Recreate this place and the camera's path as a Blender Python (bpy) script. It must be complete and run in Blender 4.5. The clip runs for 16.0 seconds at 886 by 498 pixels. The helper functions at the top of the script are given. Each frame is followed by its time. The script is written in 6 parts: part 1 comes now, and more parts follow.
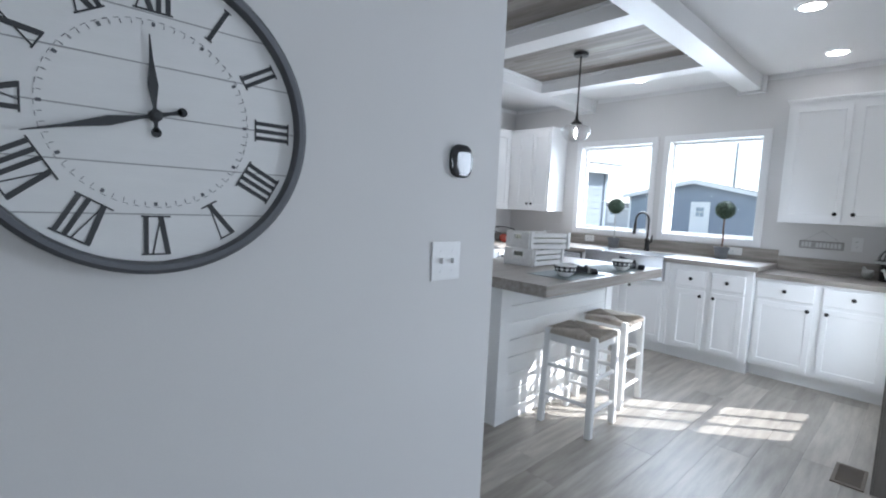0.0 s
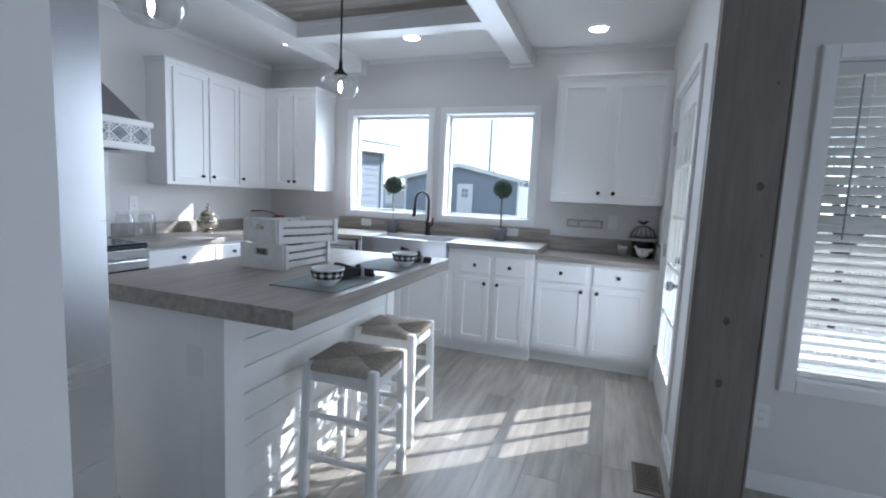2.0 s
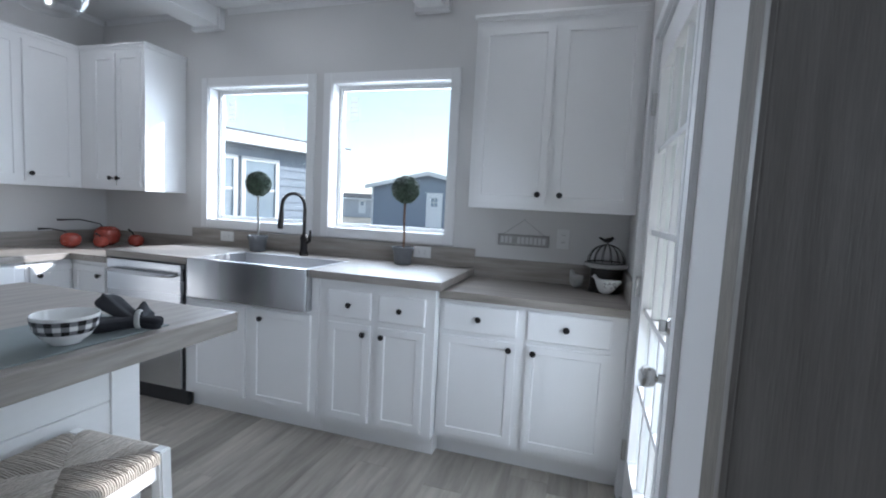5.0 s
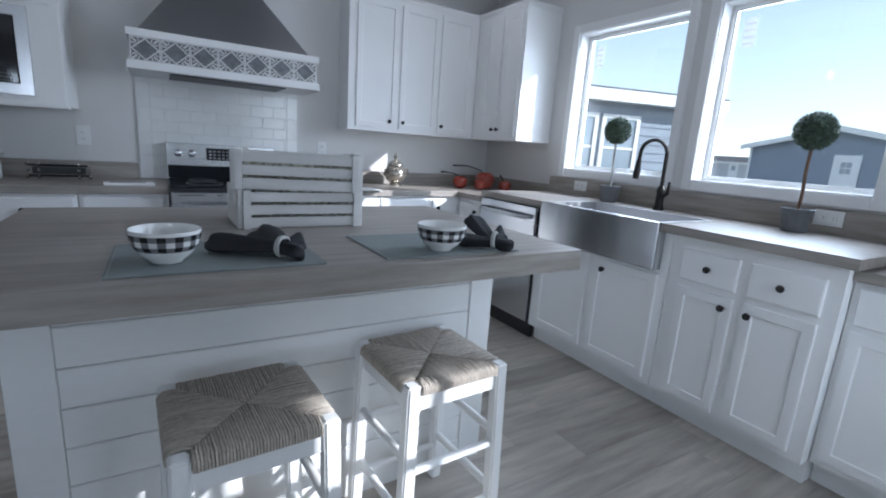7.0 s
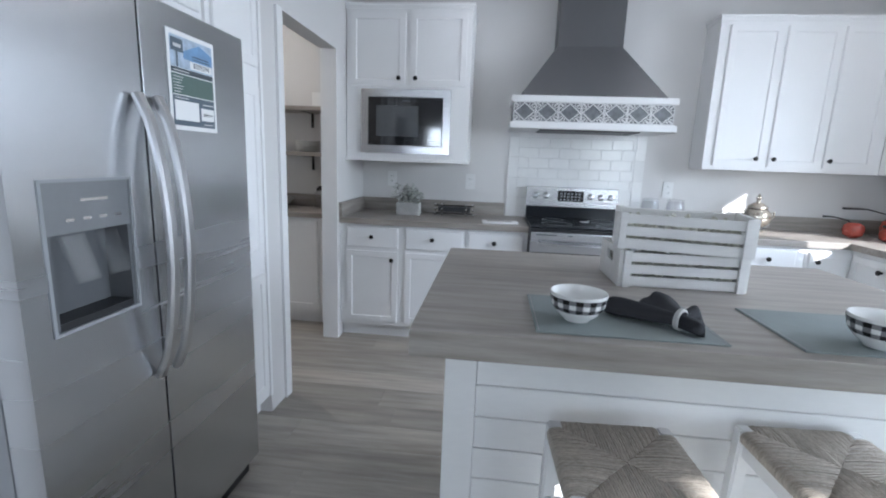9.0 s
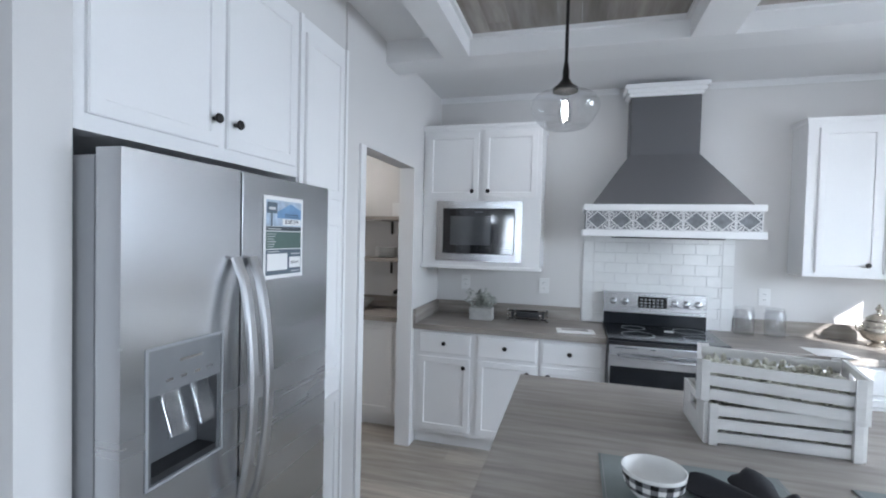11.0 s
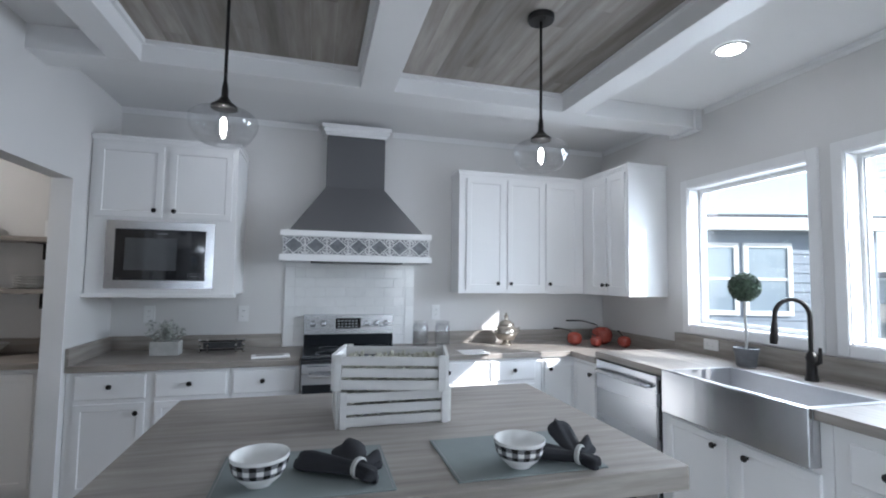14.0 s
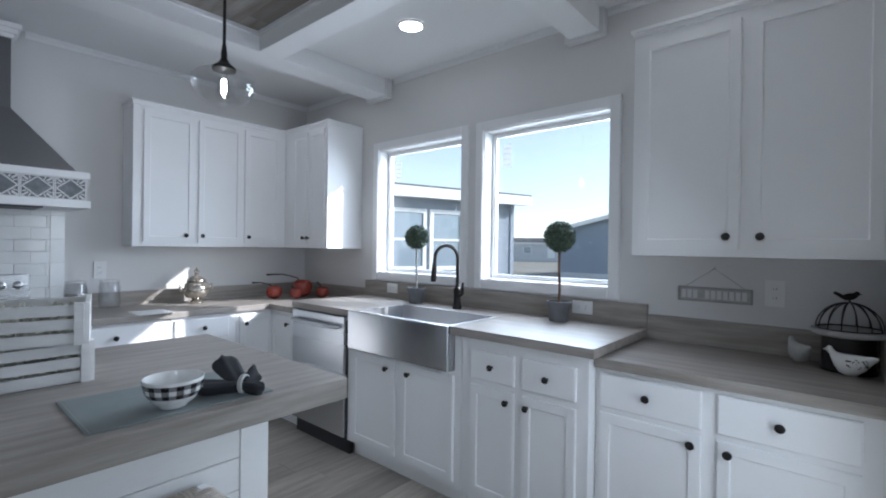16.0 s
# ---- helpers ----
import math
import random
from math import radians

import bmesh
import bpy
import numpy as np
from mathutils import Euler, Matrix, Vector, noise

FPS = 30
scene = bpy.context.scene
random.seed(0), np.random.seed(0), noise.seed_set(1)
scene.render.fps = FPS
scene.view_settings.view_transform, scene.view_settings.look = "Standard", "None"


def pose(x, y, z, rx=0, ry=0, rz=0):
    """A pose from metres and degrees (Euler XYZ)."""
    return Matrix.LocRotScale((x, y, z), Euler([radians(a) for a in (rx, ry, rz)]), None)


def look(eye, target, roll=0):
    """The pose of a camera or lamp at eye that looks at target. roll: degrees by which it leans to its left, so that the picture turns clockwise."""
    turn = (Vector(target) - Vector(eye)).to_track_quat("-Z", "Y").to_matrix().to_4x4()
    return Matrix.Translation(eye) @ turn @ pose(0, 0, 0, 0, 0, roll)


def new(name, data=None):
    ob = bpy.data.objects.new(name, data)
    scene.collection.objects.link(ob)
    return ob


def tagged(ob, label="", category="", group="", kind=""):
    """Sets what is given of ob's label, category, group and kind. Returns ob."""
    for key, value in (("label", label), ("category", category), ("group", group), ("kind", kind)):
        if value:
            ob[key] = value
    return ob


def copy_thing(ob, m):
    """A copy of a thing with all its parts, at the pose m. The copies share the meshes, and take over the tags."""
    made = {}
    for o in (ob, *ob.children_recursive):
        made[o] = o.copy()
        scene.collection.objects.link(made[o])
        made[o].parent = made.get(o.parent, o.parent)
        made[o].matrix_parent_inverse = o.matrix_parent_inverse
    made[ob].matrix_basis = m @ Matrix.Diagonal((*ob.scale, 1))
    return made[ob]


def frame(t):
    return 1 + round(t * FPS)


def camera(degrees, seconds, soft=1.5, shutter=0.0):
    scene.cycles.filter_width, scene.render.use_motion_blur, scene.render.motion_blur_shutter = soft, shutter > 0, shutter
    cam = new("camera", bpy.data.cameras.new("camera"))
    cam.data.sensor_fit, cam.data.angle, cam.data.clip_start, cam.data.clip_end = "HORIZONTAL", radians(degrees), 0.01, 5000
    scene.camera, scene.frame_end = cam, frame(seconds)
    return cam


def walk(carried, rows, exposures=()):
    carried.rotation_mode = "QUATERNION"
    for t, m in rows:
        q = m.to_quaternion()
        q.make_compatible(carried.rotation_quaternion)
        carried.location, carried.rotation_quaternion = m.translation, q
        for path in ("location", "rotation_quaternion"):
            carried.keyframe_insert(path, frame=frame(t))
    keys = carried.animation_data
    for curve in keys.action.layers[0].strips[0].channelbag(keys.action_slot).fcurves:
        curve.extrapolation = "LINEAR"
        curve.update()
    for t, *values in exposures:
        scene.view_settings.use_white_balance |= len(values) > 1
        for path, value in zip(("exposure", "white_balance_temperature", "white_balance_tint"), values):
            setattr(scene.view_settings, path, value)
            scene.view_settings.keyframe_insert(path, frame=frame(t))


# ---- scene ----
cam = camera(87.6, 16.0, soft=2.0)
PATH = [
    (0, (-0.09, 3.116, 1.301), (-1.533, 4.487, 1.112), 2.6),
    (0.5, (-0.238, 3.26, 1.318), (-1.505, 4.794, 1.115), 2.6),
    (1, (-0.366, 3.474, 1.306), (-1.458, 5.136, 1.094), 2.6),
    (1.5, (-0.443, 3.691, 1.32), (-1.322, 5.474, 1.096), 2.6),
    (2, (-0.515, 3.963, 1.285), (-1.188, 5.833, 1.06), 2.6),
    (2.5, (-0.524, 4.18, 1.28), (-1.046, 6.098, 1.057), 2.6),
    (3, (-0.503, 4.444, 1.3), (-0.963, 6.38, 1.096), 2.7),
    (5.5, (-0.36, 5.561, 1.249), (-1.067, 7.424, 1.074), 3.0),
    (6, (-0.394, 5.629, 1.206), (-1.433, 7.317, 0.938), 3.6),
    (6.5, (-0.422, 5.608, 1.176), (-1.8, 7.015, 0.826), 4.0),
    (7, (-0.459, 5.523, 1.181), (-2.124, 6.549, 0.762), 3.9),
    (7.5, (-0.475, 5.455, 1.179), (-2.309, 6.104, 0.717), 3.5),
    (8, (-0.466, 5.395, 1.188), (-2.379, 5.745, 0.72), 3.2),
    (8.5, (-0.453, 5.332, 1.219), (-2.404, 5.391, 0.783), 2.6),
    (9, (-0.461, 5.305, 1.282), (-2.415, 5.102, 0.902), 2.2),
    (9.5, (-0.474, 5.305, 1.346), (-2.412, 4.911, 1.051), 1.8),
    (12, (-0.457, 5.425, 1.514), (-2.404, 4.975, 1.606), 1.3),
    (12.5, (-0.458, 5.489, 1.496), (-2.436, 5.226, 1.634), 1.3),
    (13, (-0.443, 5.549, 1.468), (-2.437, 5.53, 1.619), 1.1),
    (13.5, (-0.403, 5.6, 1.43), (-2.381, 5.86, 1.575), 0.9),
    (14, (-0.369, 5.64, 1.402), (-2.295, 6.163, 1.529), 0.8),
    (14.5, (-0.356, 5.67, 1.382), (-2.19, 6.461, 1.492), 0.7),
    (15, (-0.323, 5.698, 1.374), (-2.02, 6.752, 1.468), 0.9),
    (15.5, (-0.31, 5.71, 1.366), (-1.822, 7.019, 1.419), 0.8),
    (16, (-0.287, 5.741, 1.312), (-1.593, 7.257, 1.302), 0.8),
]
EXPOSURE = [(t, stops, warmth, 11) for t, stops, warmth in (
    (0, 1.46, 5830), (1, 1.27, 5730), (2, 1.02, 5640), (3, 0.93, 5600), (5.5, 0.76, 5680), (6.5, 0.62, 5560), (7.5, 0.77, 5560), (8.2, 1.1, 5710), (9, 1.4, 5810), (9.7, 1.43, 5840), (12, 1.42, 5870), (13.5, 1.22, 5890), (14.5, 0.86, 5750), (16, 0.65, 5690))]
walk(cam, [(t, look(eye, target, roll)) for t, eye, target, roll in PATH], EXPOSURE)

# ---- light ----
SUN_AZ, SUN_EL = 50.0, 27.0
world = bpy.data.worlds.new("sky")
scene.world = world
world.use_nodes = True
wn = world.node_tree
sky = wn.nodes.new("ShaderNodeTexSky")
sky.sky_type, sky.sun_disc = "NISHITA", False
sky.dust_density, sky.ozone_density = 0.15, 1.4
sky.sun_elevation, sky.sun_rotation = radians(SUN_EL), radians(SUN_AZ)
pale = wn.nodes.new("ShaderNodeHueSaturation")
pale.inputs["Saturation"].default_value = 0.55
wn.links.new(sky.outputs[0], pale.inputs["Color"])
wn.links.new(pale.outputs[0], wn.nodes["Background"].inputs[0])
wn.nodes["Background"].inputs[1].default_value = 0.15

sun_data = bpy.data.lights.new("sun", "SUN")
sun_data.energy, sun_data.angle, sun_data.color = 4.4, radians(0.6), (1.0, 0.95, 0.88)
sun = new("sun", sun_data)
a, e = radians(SUN_AZ), radians(SUN_EL)
sun.matrix_world = look((math.sin(a) * math.cos(e) * 40, math.cos(a) * math.cos(e) * 40, math.sin(e) * 40), (0, 0, 0))


def window_lamp(name, eye, target, width, height, power, colour=(0.86, 0.93, 1.0)):
    """The sky's light in a window's opening."""
    data = bpy.data.lights.new(name, "AREA")
    data.shape, data.size, data.size_y, data.energy, data.color = "RECTANGLE", width, height, power, colour
    data.spread = radians(150)
    lamp = new(name, data)
    lamp.matrix_world = look(eye, target)
    return lamp


window_lamp("window_light", (-2.65, 8.62, 1.72), (-2.65, 5.6, 0.1), 0.9, 0.95, 17.0)
window_lamp("window_light", (-1.64, 8.62, 1.72), (-1.64, 5.6, 0.1), 0.9, 0.95, 17.0)
window_lamp("window_light", (-0.21, 7.1, 1.06), (-2.0, 7.0, 0.2), 0.6, 1.58, 3.6)
window_lamp("window_light", (0.76, 6.315, 1.24), (0.76, 3.0, 0.6), 0.85, 1.33, 11.0)
for wy in (3.25, 3.86):
    window_lamp("window_light", (4.17, wy, 1.46), (1.5, wy + 2.5, 0.8), 0.38, 1.04, 8.0)
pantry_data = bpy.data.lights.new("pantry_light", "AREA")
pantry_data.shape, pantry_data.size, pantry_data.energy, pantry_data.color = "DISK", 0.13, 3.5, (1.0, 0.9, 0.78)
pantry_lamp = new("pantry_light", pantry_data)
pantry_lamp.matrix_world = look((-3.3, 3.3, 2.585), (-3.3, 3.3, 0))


# ---- materials ----
def material(name, colour, rough=0.5, metal=0.0, var=0.06, scale=6.0, stretch=(1, 1, 1), bump=0.02, fine=60.0,
             spread=0.0, coat=0.0, second=None, rough_var=0.1, island=False):
    """A Principled material with variation at two scales, fine relief and, where wanted, a shade of its own for each piece."""
    m = bpy.data.materials.new(name)
    m.use_nodes = True
    t = m.node_tree
    n, l = t.nodes, t.links
    p = n["Principled BSDF"]
    co = n.new("ShaderNodeTexCoord")
    mp = n.new("ShaderNodeMapping")
    mp.inputs["Scale"].default_value = stretch
    l.new(co.outputs["Object"], mp.inputs["Vector"])
    big, small = n.new("ShaderNodeTexNoise"), n.new("ShaderNodeTexNoise")
    big.inputs["Scale"].default_value, big.inputs["Detail"].default_value = scale, 5
    small.inputs["Scale"].default_value, small.inputs["Detail"].default_value = fine, 3
    rand = None
    if spread:
        if island:
            info = n.new("ShaderNodeNewGeometry")
            rand = info.outputs["Random Per Island"]
        else:
            info = n.new("ShaderNodeObjectInfo")
            rand = info.outputs["Random"]
        off = n.new("ShaderNodeVectorMath")
        off.operation = "ADD"
        l.new(mp.outputs[0], off.inputs[0])
        mul = n.new("ShaderNodeMath")
        mul.operation = "MULTIPLY"
        mul.inputs[1].default_value = 37.0
        l.new(rand, mul.inputs[0])
        comb = n.new("ShaderNodeCombineXYZ")
        for k in range(3):
            l.new(mul.outputs[0], comb.inputs[k])
        l.new(comb.outputs[0], off.inputs[1])
        vec = off.outputs[0]
    else:
        vec = mp.outputs[0]
    l.new(vec, big.inputs["Vector"])
    l.new(vec, small.inputs["Vector"])
    ramp = n.new("ShaderNodeValToRGB")
    dark = second or tuple(c * (1 - 2 * var) for c in colour)
    ramp.color_ramp.elements[0].position, ramp.color_ramp.elements[1].position = 0.3, 0.7
    ramp.color_ramp.elements[0].color, ramp.color_ramp.elements[1].color = (*dark, 1), (*colour, 1)
    l.new(big.outputs[0], ramp.inputs[0])
    mix = n.new("ShaderNodeMix")
    mix.data_type, mix.blend_type = "RGBA", "MULTIPLY"
    mix.inputs["Factor"].default_value = 1.0
    l.new(ramp.outputs[0], mix.inputs["A"])
    grey = n.new("ShaderNodeMapRange")
    grey.inputs["To Min"].default_value, grey.inputs["To Max"].default_value = 1 - var, 1 + var
    l.new(small.outputs[0], grey.inputs["Value"])
    val = grey.outputs[0]
    if spread:
        sp = n.new("ShaderNodeMapRange")
        sp.inputs["To Min"].default_value, sp.inputs["To Max"].default_value = 1 - spread, 1 + spread
        l.new(rand, sp.inputs["Value"])
        pm = n.new("ShaderNodeMath")
        pm.operation = "MULTIPLY"
        l.new(val, pm.inputs[0])
        l.new(sp.outputs[0], pm.inputs[1])
        val = pm.outputs[0]
    l.new(val, mix.inputs["B"])
    l.new(mix.outputs["Result"], p.inputs["Base Color"])
    rr = n.new("ShaderNodeMapRange")
    rr.inputs["To Min"].default_value, rr.inputs["To Max"].default_value = max(rough - rough_var, 0.02), min(rough + rough_var, 1)
    l.new(big.outputs[0], rr.inputs["Value"])
    l.new(rr.outputs[0], p.inputs["Roughness"])
    p.inputs["Metallic"].default_value = metal
    if coat:
        p.inputs["Coat Weight"].default_value, p.inputs["Coat Roughness"].default_value = coat, 0.08
    if bump:
        b = n.new("ShaderNodeBump")
        b.inputs["Strength"].default_value, b.inputs["Distance"].default_value = min(bump * 10, 1), 0.002
        l.new(small.outputs[0], b.inputs["Height"])
        l.new(b.outputs[0], p.inputs["Normal"])
    return m


def glowing(name, colour, strength):
    m = bpy.data.materials.new(name)
    m.use_nodes = True
    p = m.node_tree.nodes["Principled BSDF"]
    p.inputs["Base Color"].default_value = (0.8, 0.8, 0.8, 1)
    p.inputs["Emission Color"].default_value, p.inputs["Emission Strength"].default_value = (*colour, 1), strength
    return m


def clear_glass(name, tint=(0.97, 0.99, 0.98), rough=0.0, sheen=(0.03, 0.5)):
    """Thin clear glass: see-through, with a sheen that grows at grazing angles."""
    m = bpy.data.materials.new(name)
    m.use_nodes = True
    n, l = m.node_tree.nodes, m.node_tree.links
    n.remove(n["Principled BSDF"])
    tr, gl, mx = n.new("ShaderNodeBsdfTransparent"), n.new("ShaderNodeBsdfGlossy"), n.new("ShaderNodeMixShader")
    fr, mr = n.new("ShaderNodeLayerWeight"), n.new("ShaderNodeMapRange")
    tr.inputs[0].default_value = (*tint, 1)
    gl.inputs["Roughness"].default_value = rough
    fr.inputs["Blend"].default_value = 0.22
    mr.inputs["To Min"].default_value, mr.inputs["To Max"].default_value = sheen
    l.new(fr.outputs["Facing"], mr.inputs["Value"])
    l.new(mr.outputs[0], mx.inputs[0])
    l.new(tr.outputs[0], mx.inputs[1])
    l.new(gl.outputs[0], mx.inputs[2])
    l.new(mx.outputs[0], n["Material Output"].inputs[0])
    return m


def film_label(name, colour, cover):
    """A thin printed plastic film that lets most of the light through."""
    m = bpy.data.materials.new(name)
    m.use_nodes = True
    p = m.node_tree.nodes["Principled BSDF"]
    p.inputs["Base Color"].default_value = (*colour, 1)
    p.inputs["Roughness"].default_value = 0.4
    p.inputs["Alpha"].default_value = cover
    return m


WALL = material("wall_paint", (0.66, 0.65, 0.64), 0.75, var=0.02, scale=1.5, bump=0.008, fine=220)
CEIL = material("ceiling_paint", (0.78, 0.78, 0.78), 0.85, var=0.015, scale=1.2, bump=0.02, fine=150)
TRIM = material("trim_paint", (0.78, 0.78, 0.78), 0.4, var=0.015, scale=3, bump=0.006, fine=90)
WHITE = material("cabinet_paint", (0.83, 0.83, 0.83), 0.5, var=0.015, scale=2.5, bump=0.008, fine=120, spread=0.012)
SHIP = material("shiplap_paint", (0.82, 0.82, 0.81), 0.45, var=0.03, scale=4, stretch=(1, 0.3, 1), bump=0.015, fine=70, spread=0.02)
STOOLPAINT = material("stool_paint", (0.84, 0.84, 0.83), 0.42, var=0.02, scale=8, bump=0.012, fine=90)
FLOOR = material("vinyl_plank", (0.44, 0.405, 0.355), 0.42, var=0.12, scale=5, stretch=(5, 0.5, 1), bump=0.02, fine=45, spread=0.2,
                 second=(0.275, 0.25, 0.218), rough_var=0.08)
JOINT = material("floor_joint", (0.2, 0.185, 0.165), 0.8, var=0.1)
TOP = material("wood_grain_laminate", (0.37, 0.338, 0.305), 0.42, var=0.16, scale=5, stretch=(7, 0.55, 7), bump=0.015, fine=38, second=(0.215, 0.193, 0.17))
TOPX = material("wood_grain_laminate_long", (0.37, 0.338, 0.305), 0.42, var=0.16, scale=5, stretch=(0.55, 7, 7), bump=0.015, fine=38, second=(0.215, 0.193, 0.17))
CEILWOOD = material("weathered_ceiling_board", (0.36, 0.335, 0.31), 0.6, var=0.12, scale=2.6, stretch=(0.7, 6, 1), bump=0.03, fine=22, spread=0.22,
                    second=(0.19, 0.165, 0.14), island=True)
POSTWOOD = material("dark_stained_wood", (0.2, 0.183, 0.165), 0.5, var=0.14, scale=4, stretch=(9, 9, 0.6), bump=0.03, fine=30, second=(0.145, 0.13, 0.115))
KNOT = material("dark_knot", (0.1, 0.088, 0.078), 0.6, var=0.2, scale=60, bump=0.03)
ROUGHWOOD = material("weathered_sawn_wood", (0.23, 0.205, 0.175), 0.8, var=0.2, scale=5, stretch=(6, 6, 0.9), bump=0.08, fine=34, second=(0.14, 0.125, 0.105))
STEEL = material("brushed_steel", (0.57, 0.58, 0.595), 0.27, 1.0, var=0.015, scale=1.6, stretch=(0.1, 0.1, 3), bump=0.06, fine=1.7, rough_var=0.05)
SINKSTEEL = material("polished_apron_steel", (0.57, 0.575, 0.585), 0.2, 1.0, var=0.02, scale=2, stretch=(3, 0.3, 0.3), bump=0.05, fine=2.0, rough_var=0.04)
BASINSTEEL = material("satin_basin_steel", (0.5, 0.505, 0.515), 0.42, 0.8, var=0.04, scale=6, bump=0.0)
HANDLE = material("satin_steel_handle", (0.56, 0.565, 0.575), 0.36, 1.0, var=0.03, scale=6, bump=0.0, rough_var=0.05)
sn = STEEL.node_tree
st_tan = sn.nodes.new("ShaderNodeTangent")
st_tan.direction_type, st_tan.axis = "RADIAL", "Z"
sn.nodes["Principled BSDF"].inputs["Anisotropic"].default_value = 0.4
sn.links.new(st_tan.outputs[0], sn.nodes["Principled BSDF"].inputs["Tangent"])
STEELDARK = material("dark_grey_side_panel", (0.13, 0.135, 0.14), 0.5, 0.3, var=0.05)
SIDEGREY = material("grey_enamel_side", (0.28, 0.285, 0.295), 0.45, 0.2, var=0.04)
CHROME = material("satin_nickel", (0.68, 0.67, 0.65), 0.2, 1.0, var=0.03, scale=10, bump=0)
BRONZE = material("oil_rubbed_bronze", (0.03, 0.028, 0.027), 0.35, 0.7, var=0.1, scale=20, bump=0.005)
BLACKGLASS = material("black_glass", (0.012, 0.012, 0.014), 0.06, var=0.03, bump=0, coat=0.5, rough_var=0.02)
COOKGLASS = material("black_cooktop_glass", (0.016, 0.018, 0.021), 0.13, var=0.03, bump=0, rough_var=0.02)
COOKGLASS.node_tree.nodes["Principled BSDF"].inputs["Specular IOR Level"].default_value = 0.22
MESHGLASS = material("mesh_window_glass", (0.075, 0.08, 0.085), 0.09, var=0.06, scale=9, bump=0, coat=0.5, rough_var=0.02)
BLACK = material("black_plastic", (0.02, 0.02, 0.022), 0.4, var=0.08, bump=0.01)
GREYPLASTIC = material("grey_plastic", (0.3, 0.31, 0.32), 0.4, var=0.04, bump=0.01)
PANELGREY = material("grey_control_panel", (0.22, 0.225, 0.235), 0.35, 0.3, var=0.04, bump=0)
HOOD = material("charcoal_paint", (0.105, 0.105, 0.11), 0.42, var=0.03, scale=3, bump=0.01)
TILE = material("glazed_white_tile", (0.8, 0.8, 0.79), 0.15, var=0.03, scale=5, bump=0.006, fine=20, spread=0.03)
GROUT = material("pale_grout", (0.73, 0.72, 0.71), 0.85, var=0.05)
SILVER = material("embossed_silver", (0.72, 0.72, 0.72), 0.4, 0.25, var=0.06)
SLATE = material("grey_patina", (0.23, 0.24, 0.255), 0.5, 0.3, var=0.2, scale=25)
RUSH = material("woven_rush", (0.54, 0.488, 0.42), 0.9, var=0.2, scale=60, bump=0.1, fine=260, spread=0.13, second=(0.37, 0.325, 0.27), island=True)
GLASS = clear_glass("window_glass", sheen=(0.015, 0.22))
STICKER = film_label("faded_label", (0.75, 0.74, 0.74), 0.22)
STICKERINK = film_label("faded_label_print", (0.6, 0.4, 0.4), 0.3)
JARGLASS = clear_glass("jar_glass", (0.935, 0.94, 0.945), 0.06, (0.07, 0.3))
BULB = glowing("filament_glow", (1.0, 0.93, 0.84), 40.0)
CANGLOW = glowing("downlight_glow", (1.0, 0.98, 0.96), 14.0)
PLATE = material("white_plastic", (0.75, 0.75, 0.745), 0.35, var=0.015, bump=0)
CERAMIC = material("white_ceramic", (0.82, 0.82, 0.8), 0.12, var=0.02, bump=0.003)
CHECK = material("black_glaze", (0.015, 0.015, 0.017), 0.2, var=0.1, bump=0)
GREYGLAZE = material("grey_glaze", (0.22, 0.22, 0.225), 0.2, var=0.1, bump=0)
MAT = material("sage_grey_cloth", (0.25, 0.282, 0.278), 0.9, var=0.07, scale=9, bump=0.05, fine=260)
NAPKIN = material("black_napkin_cloth", (0.02, 0.021, 0.026), 0.85, var=0.15, scale=20, bump=0.05, fine=250)
CRATE = material("whitewashed_wood", (0.78, 0.77, 0.75), 0.6, var=0.06, scale=7, stretch=(5, 0.6, 5), bump=0.04, fine=60, spread=0.05)
MOSS = material("dried_moss", (0.68, 0.66, 0.6), 0.95, second=(0.4, 0.4, 0.3), var=0.2, scale=40, bump=0.1, fine=120)
LEAF = material("boxwood_leaf", (0.08, 0.125, 0.08), 0.6, var=0.25, scale=30, bump=0.02, spread=0.45, island=True)
PALELEAF = material("pale_dried_leaf", (0.6, 0.62, 0.58), 0.8, var=0.2, spread=0.3, island=True)
BARK = material("topiary_stem", (0.19, 0.11, 0.07), 0.8, var=0.2, scale=30, bump=0.06)
POT = material("grey_stone_pot", (0.16, 0.165, 0.175), 0.75, var=0.12, scale=25, bump=0.04)
CONCRETE = material("pale_concrete", (0.5, 0.5, 0.48), 0.8, var=0.1, scale=25, bump=0.04)
APPLE = material("red_crackle_glaze", (0.42, 0.075, 0.05), 0.25, var=0.2, scale=20, bump=0.02)
MERCURY = material("mercury_glass", (0.55, 0.51, 0.45), 0.18, 0.85, var=0.2, scale=14, bump=0.01)
PAPER = material("printed_paper", (0.8, 0.8, 0.79), 0.5, var=0.01, bump=0)
INKDARK = material("dark_ink", (0.05, 0.065, 0.075), 0.5, var=0.03, bump=0)
INKBLUE = material("blue_ink", (0.2, 0.36, 0.6), 0.5, var=0.15, scale=20, bump=0)
INKPALE = material("pale_blue_ink", (0.5, 0.6, 0.72), 0.5, var=0.2, scale=40, bump=0)
INKSLATE = material("slate_ink", (0.1, 0.13, 0.16), 0.5, var=0.05, bump=0)
INKGREEN = material("dark_green_ink", (0.1, 0.155, 0.135), 0.5, var=0.1, bump=0)
SIGNWOOD = material("weathered_sign_wood", (0.46, 0.45, 0.44), 0.75, var=0.12, scale=12, stretch=(1, 4, 4), bump=0.03)
